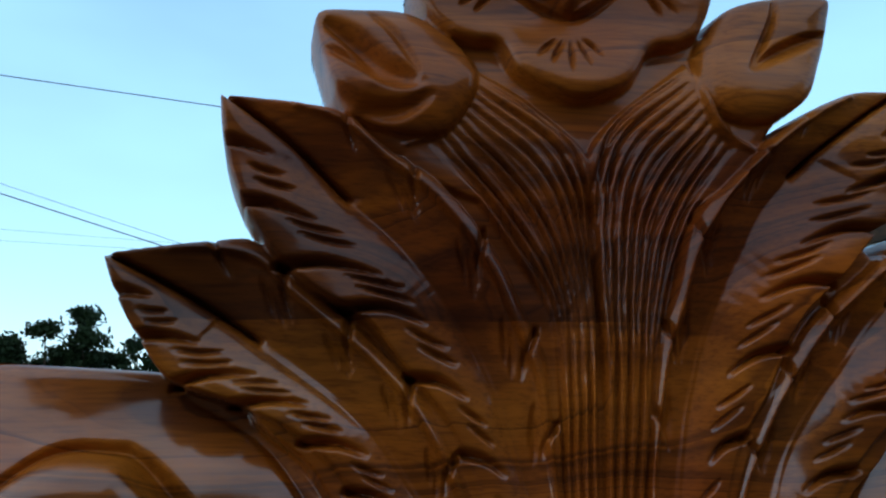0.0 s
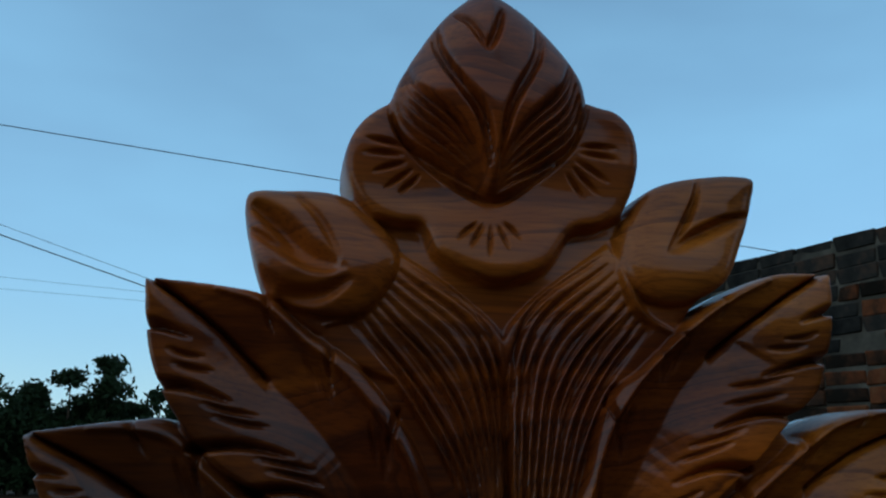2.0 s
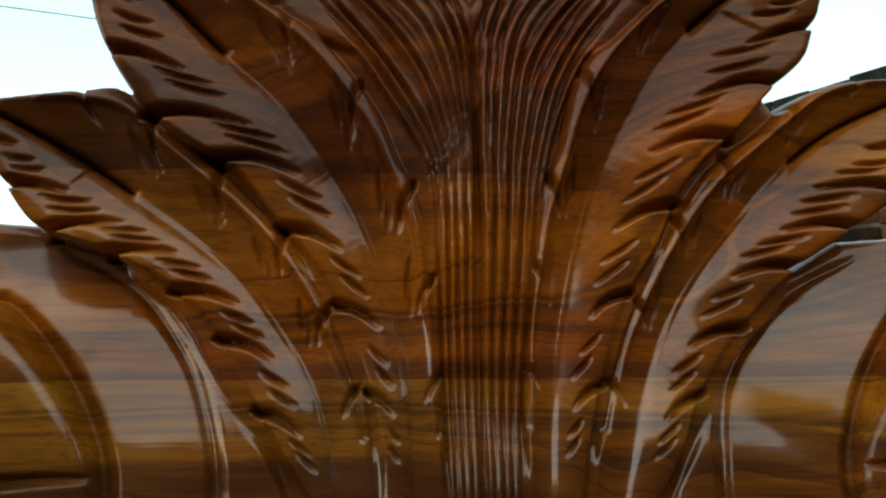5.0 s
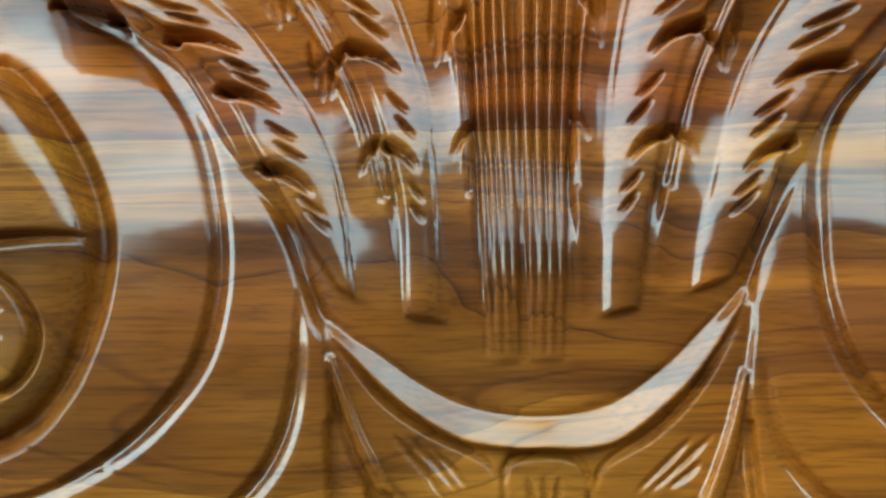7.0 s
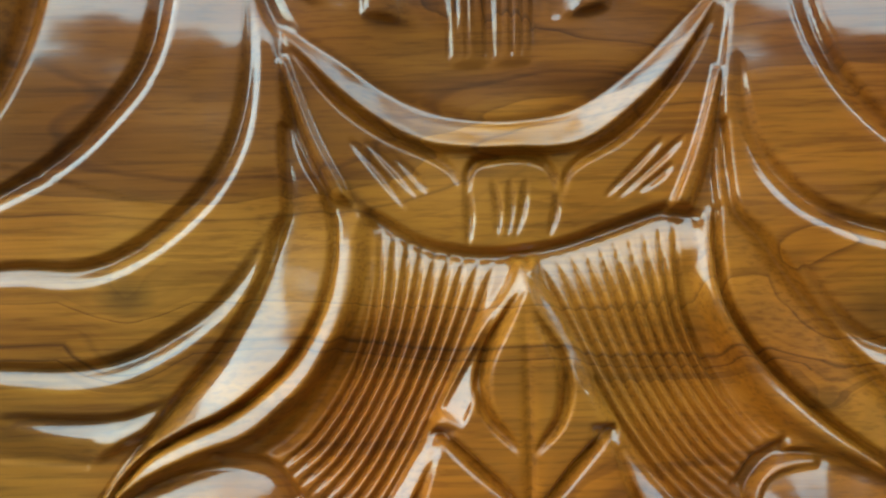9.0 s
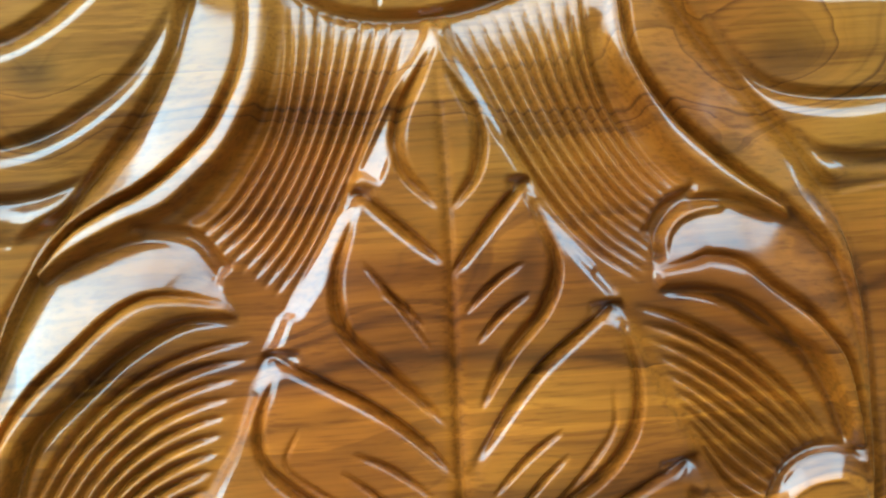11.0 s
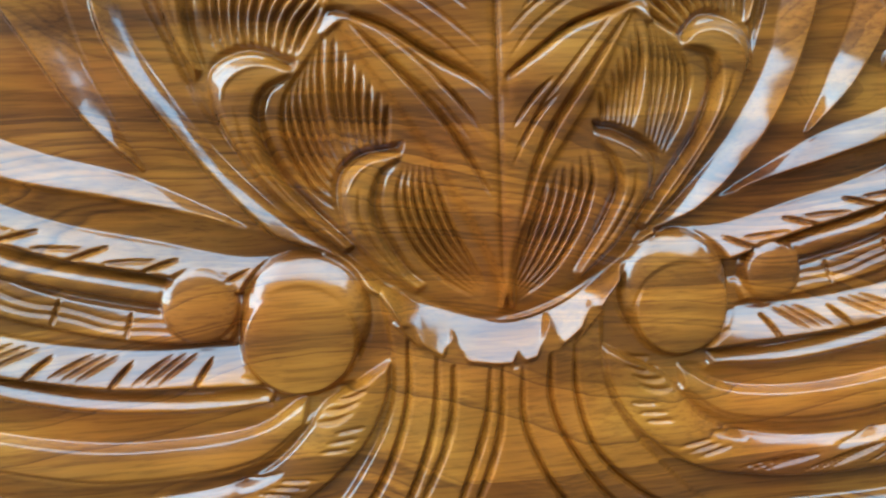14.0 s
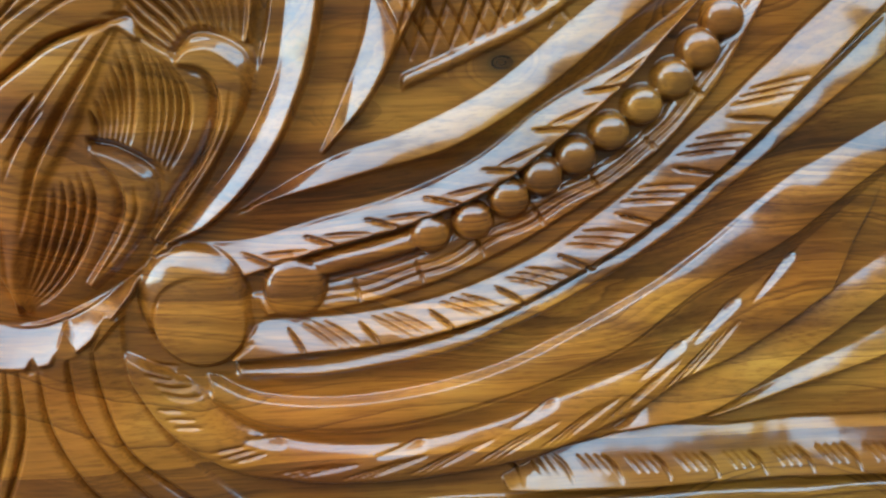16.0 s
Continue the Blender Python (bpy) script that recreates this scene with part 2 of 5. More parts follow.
LEAF = plain("tree_leaf", [(0.3, (0.008, 0.015, 0.005)), (0.7, (0.017, 0.032, 0.010))], 2.0, 0.75)
BARK = plain("bark", [(0.3, (0.06, 0.045, 0.03)), (0.7, (0.15, 0.11, 0.08))], 8.0)
CABLE = plain("cable", [(0.3, (0.02, 0.02, 0.02)), (0.7, (0.04, 0.04, 0.04))], 3.0, 0.6)
PLASTER = plain("pale_plaster", [(0.3, (0.2, 0.2, 0.15)), (0.7, (0.34, 0.33, 0.25))], 2.0)
PLANK = plain("grey_plank", [(0.3, (0.1, 0.08, 0.06)), (0.7, (0.28, 0.23, 0.18))], 5.0, 0.9, 0.3, 0.01, 0.4)


def part(name, bm, mat, parent=None, label=""):
    me = bpy.data.meshes.new(name)
    bm.to_mesh(me)
    bm.free()
    me.materials.append(mat)
    ob = new(name, me)
    ob.parent = parent
    if label:
        tagged(ob, label)
    return ob


def box(bm, lo, hi):
    x0, y0, z0 = lo
    x1, y1, z1 = hi
    v = [bm.verts.new(p) for p in ((x0, y0, z0), (x1, y0, z0), (x1, y1, z0), (x0, y1, z0), (x0, y0, z1), (x1, y0, z1), (x1, y1, z1), (x0, y1, z1))]
    for f in ((3, 2, 1, 0), (4, 5, 6, 7), (0, 1, 5, 4), (1, 2, 6, 5), (2, 3, 7, 6), (3, 0, 4, 7)):
        bm.faces.new([v[i] for i in f])
    return v


# ---- ground ----
def ground():
    bm = bmesh.new()
    xs = [-900, -300, -120, -60, -40, -25, -15, -8, -4, -2, 0, 2, 4, 8, 15, 30, 60, 120, 300, 900]
    ys = [-900, -300, -100, -40, -15, -6, -2, 0, 2, 4, 7, 11, 16, 22, 30, 40, 60, 120, 300, 900]
    rows = []
    for y in ys:
                rows.append([bm.verts.new((x, y, (0.08 * noise.noise((x * 0.3, y * 0.3, 0)) if y > 5 else 0))) for x in xs])
    for r0, r1 in zip(rows, rows[1:]):
        for i in range(len(xs) - 1):
            bm.faces.new((r0[i], r0[i + 1], r1[i + 1], r1[i]))
    ob = part("ground", bm, EARTH)
    tagged(ob, "bare dry brown earth of an open yard", "ground", kind="structure")


ground()

# ---- the carved headboard ----
# Carving plan in centimetres: u to the right, v up from the point of the lens; h is the relief towards the viewer.
CELL = 0.135
U0, U1, V0, V1 = -54.0, 80.0, -88.0, 78.0
Z0, H_MEAN, BACK = 1.05, 2.0, 0.06
NU, NV = int((U1 - U0) / CELL) + 1, int((V1 - V0) / CELL) + 1
UU = (U0 + np.arange(NU) * CELL).astype(np.float32)
VV = (V0 + np.arange(NV) * CELL).astype(np.float32)
H = np.full((NV, NU), 0.9, np.float32)
SIL = np.full((NV, NU), -9.0, np.float32)
ID = np.zeros((NV, NU), np.int32)
RAW = np.zeros((NV, NU), np.float32)  # 1 where a gouge has left the wood rough, so that the lacquer sank in
PARTS = [("field", "")]


def curve(pts, closed=False, smooth=True, ext=0.0, n=7):
    """Points of a smooth line through pts."""
    p = np.array(pts, float)
    if ext:
        d = p[-1] - p[-2]
        p = np.vstack([p, p[-1] + d / np.linalg.norm(d) * ext])
    if not smooth or len(p) < 3:
        return np.vstack([p, p[:1]]) if closed else p
    q = np.vstack([p[-1], p, p[0], p[1]]) if closed else np.vstack([2 * p[0] - p[1], p, 2 * p[-1] - p[-2]])
    t = np.linspace(0, 1, n, endpoint=False)[:, None]
    out = []
    for a, b, c, d in zip(q, q[1:], q[2:], q[3:]):
        out.append(0.5 * (2 * b + (c - a) * t + (2 * a - 5 * b + 4 * c - d) * t ** 2 + (3 * b - 3 * c + d - a) * t ** 3))
    out.append(q[-2][None])
    return np.vstack(out)


def window(pts, pad):
    lo, hi = pts.min(0) - pad, pts.max(0) + pad
    i0, i1 = max(0, int((lo[0] - U0) / CELL)), min(NU, int((hi[0] - U0) / CELL) + 2)
    j0, j1 = max(0, int((lo[1] - V0) / CELL)), min(NV, int((hi[1] - V0) / CELL) + 2)
    return slice(j0, j1), slice(i0, i1)


def distance(line, js, is_):
    """Distance to a line, the share of its length at the nearest point, and the side (left of it: positive)."""
    u, v = UU[is_][None, :], VV[js][:, None]
    best = np.full((v.shape[0], u.shape[1]), 1e9, np.float32)
    share, side = np.zeros_like(best), np.zeros_like(best)
    seg = np.linalg.norm(np.diff(line, axis=0), axis=1)
    total, run = max(seg.sum(), 1e-6), 0.0
    for (ax, ay), (bx, by), s in zip(line, line[1:], seg):
        if s < 1e-6:
            continue
        dx, dy = (bx - ax) / s, (by - ay) / s
        pu, pv = u - np.float32(ax), v - np.float32(ay)
        along = np.clip(pu * np.float32(dx) + pv * np.float32(dy), 0, np.float32(s))
        d = (pu - along * np.float32(dx)) ** 2 + (pv - along * np.float32(dy)) ** 2
        near = d < best
        best = np.where(near, d, best)
        share = np.where(near, (run + along) / np.float32(total), share)
        side = np.where(near, np.float32(dx) * pv - np.float32(dy) * pu, side)
        run += s
    return np.sqrt(best), share, side


def inside(poly, js, is_):
    u, v = UU[is_][None, :], VV[js][:, None]
    r = np.zeros((v.shape[0], u.shape[1]), bool)
    for (ax, ay), (bx, by) in zip(poly, np.roll(poly, -1, 0)):
        if abs(ay - by) < 1e-9:
            continue
        r ^= ((ay > v) != (by > v)) & (u < (bx - ax) * (v - ay) / (by - ay) + ax)
    return r


def step(x, e):
    t = np.clip((x + e) / (2 * e), 0, 1)
    return t * t * (3 - 2 * t)


def lay(name, label, sd, h, js, is_, edge, own):
    m = step(sd, edge)
    H[js, is_] = H[js, is_] * (1 - m) + h * m
    RAW[js, is_] *= 1 - m
    SIL[js, is_] = np.maximum(SIL[js, is_], sd)
    if own:
        PARTS.append((name, label))
        ID[js, is_][sd > 0] = len(PARTS) - 1


def along(s, h):
    """A height that changes smoothly along a strip."""
    if not isinstance(h, tuple):
        return h
    x = np.linspace(-0.15, 1.15, 261)
    y = np.interp(x, np.linspace(0, 1, len(h)), h)
    kernel = np.hanning(27 if len(h) > 4 else 13)
    y = np.convolve(np.pad(y, 40, mode="edge"), kernel / kernel.sum(), mode="same")[40:-40]
    return np.interp(s, x, y).astype(np.float32)


def ribbon(name, left, right, hl, hr, bulge=0.0, edge=0.15, label="", ext=0.0, smooth=(True, True), own=True):
    """A carved strip between two edge lines, hl and hr high at its edges."""
    a, b = curve(left, ext=ext, smooth=smooth[0]), curve(right, ext=ext, smooth=smooth[1])
    poly = np.vstack([a, b[::-1]])
    js, is_ = window(poly, 0.6)
    da, s, _ = distance(a, js, is_)
    db, _, _ = distance(b, js, is_)
    cap = np.minimum(distance(np.array([a[0], b[0]]), js, is_)[0], distance(np.array([a[-1], b[-1]]), js, is_)[0])
    sd = np.minimum(np.minimum(da, db), cap) * np.where(inside(poly, js, is_), 1, -1)
    w = da / (da + db + 1e-6)
    hl, hr = along(s, hl), along(s, hr)
    lay(name, label, sd, hl * (1 - w) + hr * w + bulge * 4 * w * (1 - w), js, is_, edge, own)


def blob(name, outline, h, dome, reach, edge=0.15, label="", smooth=True, own=True, power=2.0, raw=0.0):
    """A rounded carved form: h at its rim, h + dome at reach from the rim."""
    p = curve(outline, closed=True, smooth=smooth)
    js, is_ = window(p, 0.6)
    d, _, _ = distance(p, js, is_)
    sd = d * np.where(inside(p[:-1], js, is_), 1, -1)
    t = np.clip(sd / reach, 0, 1)
    lay(name, label, sd, h + dome * np.sqrt(np.maximum(0, 1 - (1 - t) ** power)), js, is_, edge, own)
    RAW[js, is_] = np.maximum(RAW[js, is_], raw * step(sd, edge))


def disc(name, cu, cv, r, h, dome, label="", edge=0.15, ru=None):
    a = np.linspace(0, 2 * math.pi, 17)[:-1]
    blob(name, np.stack([cu + (ru or r) * np.cos(a), cv + r * np.sin(a)], 1), h, dome, r, edge, label)


def cut(pts, width, depth, skew=1.0, taper=True, ext=0.0, blunt=0.0, narrow=0.0, flip=False, raw=1.0, keen=False, core=False):
    """A gouged line; skew widens its left flank, or the right one with flip."""
    p = curve(pts, ext=ext, n=5)
    width = max(width * 1.1 + 0.03, 0.15)
    js, is_ = window(p, width * max(1, skew) + 0.3)
    d, s, side = distance(p, js, is_)
    side = -side if flip else side
    f = np.clip(np.sin(math.pi * (0.01 + 0.98 * s)), 0, 1) ** (0.6 if taper is True else taper) if taper else np.ones_like(s)
    if blunt:
        f = np.clip((1 - s) / 0.8, 0, 1) ** 0.7
    w = width * np.where(side > 0, skew, 1.0) * (0.35 + 0.65 * f) * (1 - narrow * s ** 0.7)
    k = np.clip(1 - d / w, 0, 1)
    H[js, is_] -= depth * f * (k ** 1.5 if keen else k * k * (3 - 2 * k))
    if core:
        # only the bottom of the gouge is bare
        RAW[js, is_] = np.maximum(RAW[js, is_], raw * np.clip((1 - d / (0.62 * w)) * 3.0, 0, 1) * np.clip(f * 2, 0, 1))
        return
    RAW[js, is_] = np.maximum(RAW[js, is_], raw * np.clip((1 - d / (w + np.where((side <= 0) & (skew > 2), min(0.14, 0.6 * width), min(0.08, 0.4 * width)))) * 4.0, 0, 1) * np.clip(f * 2, 0, 1))


def flutes(first, last, n, width, depth, taper=True, narrow=0.0, start=0.0, stop=7, raw=1.0, end=1.0, keen=True, core=False):
    """Parallel gouged lines that pass over from one guide line to another."""
    def even(p):
        c = curve(p)
        t = np.concatenate([[0], np.cumsum(np.linalg.norm(np.diff(c, axis=0), axis=1))])
        q = np.linspace(start * t[-1], end * t[-1], 7)
        return np.stack([np.interp(q, t, c[:, 0]), np.interp(q, t, c[:, 1])], 1)
    a, b = even(first), even(last)
    for k in range(n):
        f = (k + 0.5) / n
        line = a * (1 - f) + b * f
        cut(line[:stop] if k % 2 else line, width * random.uniform(0.9, 1.1), depth * random.uniform(0.85, 1.1), taper=taper or k % 2 == 1 and stop < 7, narrow=narrow, raw=raw, keen=keen, core=core)


def at(line, s, other, w):
    """The point a share s along a strip and w of the way across it."""
    a, b = curve(line), curve(other)
    def pick(c, s):
        t = np.concatenate([[0], np.cumsum(np.linalg.norm(np.diff(c, axis=0), axis=1))])
        return np.array([np.interp(s * t[-1], t, c[:, 0]), np.interp(s * t[-1], t, c[:, 1])])
    return pick(a, s) * (1 - w) + pick(b, s) * w


def feather(outer, mid, spots, reach=0.6, slant=0.8, deep=0.9, slashes=2, flip=False, skew=6.0):
    """Deep facets cut in from a leaf's edge, with short slashes between them."""
    line = curve(outer)
    length = np.linalg.norm(np.diff(line, axis=0), axis=1).sum()
    for k, s in enumerate(spots):
        s = s + random.uniform(-0.012, 0.012)
        wide = np.linalg.norm(at(outer, s, mid, 0) - at(outer, s, mid, 1))
        g = slant * wide / length
        w = min(1.0, wide / 4.0)
        end = reach * random.uniform(0.85, 1.1)
        cut([at(outer, max(0, s - g * 0.4), mid, -0.06), at(outer, s - g * 0.15, mid, end * 0.5), at(outer, s + g * 0.3, mid, end)], 0.1 + 0.04 * w, deep * (0.5 + 0.6 * w), skew=skew, blunt=1.0, flip=flip, keen=True, raw=0.6)
        gap = (spots[k + 1] - s) if k + 1 < len(spots) else 0.1
        for j in range(slashes):
            t = s + gap * (0.4 + 0.24 * j)
            r = random.uniform(-0.05, 0.05)
            cut([at(outer, t - g * 0.3, mid, 0.28 + r), at(outer, t - g * 0.02, mid, 0.44 + r), at(outer, t + g * 0.22, mid, 0.62 + r)], 0.05 + 0.02 * w, 0.3 + 0.35 * w, skew=1.0 + 0.6 * w, flip=flip, raw=0.6)


def mirror(pts):
    return [(-u - 0.4, v) for u, v in pts]


# -- body with the two shoulders
blob("field", [(-70, -110), (-70, 27), (-54, 29.6), (-47, 32.4), (-40, 33.4), (-34, 32.3), (-28, 30.8), (-20, 30), (0, 30), (20, 30), (28, 32), (34, 33.6),
               (40, 34.5), (48, 33), (56, 29), (66, 20), (90, 15), (90, -110)], 0.9, 0.5, 1.0, smooth=True, own=False)

# -- big volutes on both sides of the plumes
EDGE_L = [(-26.7, 32.7), (-20.9, 27.8), (-18.3, 24.4), (-15.4, 19.8), (-13.5, 16), (-12.4, 12.9), (-11.5, 11.2), (-11.3, 8.3), (-11.2, 5.4), (-11.5, 1.4), (-12.7, -1.4), (-15, -5.2), (-17.2, -8)]
EDGE_R = [(26.7, 32.5), (20.3, 28.4), (16.4, 24.1), (13.7, 20.7), (12.3, 17), (11.5, 13.6), (11.2, 11), (10.9, 8.6), (10.9, 4.9), (11, 1.5), (12.4, -1.8), (15.3, -4.6), (18.8, -8.6)]
BACK_L = [(-42, 33.6), (-47, 27), (-49, 20), (-48, 12), (-45, 4), (-40, -3), (-32, -9), (-22, -10.5)]
BACK_R = [(-u, v) for u, v in BACK_L]
for e, k in ((EDGE_L, BACK_L), (EDGE_R, BACK_R)):
    ribbon("volute", e, k, (2.0, 2.3, 2.2, 1.7), 1.2, 0.9, 0.3, "smooth rolled side scroll of the carving")
ARC_B = [(-28, 31.0), (-23.5, 28.4), (-20.6, 25), (-18.9, 21.8), (-17.8, 17.7), (-17.7, 13.6), (-18.6, 10), (-20.9, 7), (-24.4, 4.4), (-29, 2.6), (-35, 2.8)]
ARC_C = [(-13.1, 13.6), (-13.2, 9.8), (-14, 6), (-15.8, 3.2), (-19, 0.7), (-21.9, -0.3), (-25.5, -0.2), (-31, -1)]
ARC_D = [(-12.4, 1.1), (-14.1, -1.4), (-16.1, -3.1), (-19, -4.7), (-21.9, -5.4), (-25.5, -5.3), (-30, -5)]
ARC_E = [(-17.6, -7.2), (-19.8, -8), (-22.4, -8.1), (-26, -7.8)]
ARC_BR = [(27.5, 31), (22, 28.2), (18, 24.6), (16.2, 21.5), (15.4, 17.5), (15.5, 12.8), (16.6, 9.2), (18.8, 6.4), (22, 4.2), (27, 2.6), (33, 2.8)]
ARC_CR = [(11.9, 9.5), (12.2, 6.9), (13.3, 4.3), (15.7, 2), (19.8, 0.6), (24, 0.2), (30, -0.8)]
ARC_DR = [(14.6, -0.8), (16.3, -3.2), (18, -4.7), (20.5, -5.4), (24.2, -5.5), (29, -5)]
ARC_ER = [(18.9, -7), (20.7, -8.4), (24.1, -8.9), (28, -8.6)]
# the upper part of the scrolls leans back
LEAN = np.cumsum(np.clip((VV - 8.0) / 17.0, 0, 1) * np.clip((36.0 - VV) / 8.0, 0, 1)) * 0.34 * CELL
H -= np.where(np.abs(UU)[None, :] > 8, LEAN[:, None], 0)
for arc in (ARC_B, ARC_C, ARC_D, ARC_E):
    cut(arc, 0.36, 0.62, skew=2.8, raw=0.0)
for arc in (ARC_BR, ARC_CR, ARC_DR, ARC_ER):
    cut(arc[::-1], 0.36, 0.62, skew=2.8, raw=0.0)
EYE = [(-31.5, 27.3), (-29.6, 26), (-27.1, 23), (-25, 19.4), (-24.1, 16.2), (-24.5, 12.5), (-26, 8.8), (-29.1, 6.1), (-34, 5.5), (-39, 8.5), (-42, 15), (-40, 23), (-36, 27)]
for eye in (EYE, [(-u, v) for u, v in EYE]):
    s = 1 if eye[0][0] < 0 else -1
    cut(eye + eye[:1], 1.1, 1.0, taper=False)
    blob("volute_eye", [(u + 0.45 * -s, v) for u, v in eye], 1.6, 1.4, 3.0, 0.35, "raised heart of the side scroll")
    for p in ([(-24.6, 16.9), (-27, 17.0), (-31, 16.9), (-36, 17.8)], [(-30.5, 15.6), (-28.4, 14), (-27.3, 11.6), (-28.2, 9.2), (-31, 7.8)]):
        cut([(u * s, v) for u, v in p], 0.5, 0.8)
    for v in (13.2, 11.7, 10.2):
        cut([(-32.5 * s, v + 0.9), (-30.6 * s, v + 0.2), (-29.2 * s, v - 0.2)], 0.35, 0.4)

# -- shelf under the plumes and the back plate of the crest
blob("plume_bed", [(-13.2, 17), (-12.6, 14.5), (-11.6, 11.8), (-8, 9), (0, 6.5), (8, 9), (11, 13), (12, 15.5), (14, 19), (17, 24), (21, 29), (21, 40), (14, 47), (8, 52), (-8, 53),
                   (-14, 48), (-21, 40), (-24, 31), (-20, 26.5), (-16, 20)], 0.7, 0.2, 2.0, 0.3)

blob("plume_foot", [(-11.9, 12.6), (-8.5, 9.4), (-4, 7.2), (0, 6.4), (4, 7.2), (8.5, 10.2), (11.3, 13.6), (12.6, 19), (6, 18), (0, 17), (-6, 18), (-12.8, 18.6)], 1.1, 0.45, 3.5, 1.0, own=False)

# -- plumes
L2O = [(-33.19, 40.15), (-32.25, 37.39), (-30.60, 34.41), (-28.69, 32.06), (-24.61, 30.60), (-20.52, 28.50), (-17.43, 25.30), (-15.60, 22.00), (-13.60, 18.30), (-11.00, 14.00)]
L2M = [(-33.19, 40.15), (-28.70, 37.92), (-24.97, 35.68), (-20.63, 32.60), (-16.82, 29.60), (-14.35, 26.50), (-12.50, 23.50), (-10.90, 19.70), (-9.80, 13.20)]
L2I = [(-33.19, 40.15), (-26.98, 41.05), (-23.62, 41.05), (-20.26, 37.92), (-16.53, 34.83), (-14.05, 32.28), (-11.57, 28.60), (-9.81, 24.70), (-8.80, 21.60), (-8.20, 19.30), (-7.50, 12.80)]
L1O = [(-26.47, 50.75), (-26.16, 47.65), (-25.45, 44.65), (-23.62, 41.25), (-20.26, 37.92), (-16.86, 36.00), (-14.57, 33.34), (-11.69, 30.10), (-9.73, 26.70), (-8.30, 22.70), (-7.40, 18.40), (-7.20, 12.40)]
L1M = [(-26.47, 50.75), (-21.99, 47.75), (-17.82, 44.05), (-14.05, 40.65), (-10.46, 36.11), (-8.08, 31.43), (-6.52, 26.90), (-5.70, 22.80), (-5.30, 17.40), (-5.20, 12.00)]
L1I = [(-26.47, 50.75), (-22.40, 50.45), (-18.32, 49.85), (-15.98, 48.05), (-12.52, 45.65), (-10.59, 43.75), (-7.94, 40.35), (-6.40, 36.96), (-4.86, 33.77), (-4.13, 29.80), (-3.61, 25.40), (-3.40, 20.50), (-3.30, 11.80)]
R2O = [(33.59, 44.05), (32.37, 39.75), (28.40, 35.04), (24.66, 32.28), (20.34, 29.40), (17.04, 26.00), (14.20, 22.00), (12.40, 18.00), (10.40, 14.20)]
R2M = [(33.59, 44.05), (28.81, 41.95), (24.94, 40.15), (21.05, 37.28), (17.10, 33.13), (14.10, 29.40), (11.92, 25.50), (9.90, 20.10), (8.60, 15.50), (8.20, 13.40)]
R2I = [(33.59, 44.05), (28.91, 43.75), (25.14, 43.35), (21.79, 42.15), (19.14, 39.75), (14.52, 36.00), (11.61, 31.43), (10.26, 28.50), (8.81, 25.20), (7.00, 18.60), (6.00, 12.80)]
R1O = [(23.72, 53.85), (23.21, 49.05), (22.40, 46.15), (21.48, 44.15), (18.83, 41.75), (16.70, 39.35), (13.30, 36.00), (11.21, 31.53), (9.05, 28.00), (7.81, 24.50), (6.30, 18.50), (5.40, 12.60)]
R1M = [(23.72, 53.85), (19.34, 51.05), (14.15, 46.95), (10.79, 42.85), (7.73, 37.28), (5.86, 31.53), (4.72, 26.50), (4.10, 22.00), (3.70, 18.00), (3.50, 12.20)]
R1I = [(23.72, 53.85), (19.04, 53.35), (14.35, 51.05), (10.99, 48.45), (8.86, 46.45), (5.90, 42.85), (4.58, 38.13), (3.34, 33.98), (2.72, 29.30), (2.20, 25.00), (2.20, 18.80), (2.20, 12.00)]
for o, m, i, top in ((L2O, L2M, L2I, 2.4), (R2O, R2M, R2I, 2.4), (L1O, L1M, L1I, 3.0), (R1O, R1M, R1I, 3.0)):
    ridge = (top, top + 0.05, top + 0.1, top, top - 0.2, 2.0, 1.4, 0.95, 1.45, 1.9, 1.8)
    low = (top - 0.3, top - 1.1, top - 1.8, top - 2.1, top - 2.1, 0.4, 0.1, 0.0, 0.7, 1.5, 1.75)
    ribbon("plume_inner_half", m, i, low, tuple(q - 0.2 for q in ridge), -0.15, 0.18)
    ribbon("plume_outer_half", o, m, ridge, low, 0.35, 0.18)
    # a narrow lip along the inner edge, broken by chips
    lip = [at(i, q, m, 0.24) for q in np.linspace(0.1, 0.86, 12)]
    ribbon("plume_lip", lip, [at(i, q, m, 0.02) for q in np.linspace(0.1, 0.86, 12)], tuple(q - 0.1 for q in ridge[1:9]), tuple(q - 0.75 for q in ridge[1:9]), 0.1, 0.14, own=False)
    feather(o, m, [0.1, 0.21, 0.32, 0.43, 0.55, 0.68, 0.82], deep=1.6, skew=4.2, flip=o[0][0] > 0)
    feather(i, m, [0.18, 0.31, 0.44, 0.56, 0.68, 0.8], reach=0.5, deep=0.9, slashes=0, skew=3.5, flip=o[0][0] < 0)
    for q in (0.25, 0.38, 0.5, 0.62):
        for e in (0.0, 0.022):
            cut([at(i, q + e, m, 0.34), at(i, q + e + 0.03, m, 0.48), at(i, q + e + 0.055, m, 0.62)], 0.09, 0.4, skew=2.5, flip=o[0][0] < 0)

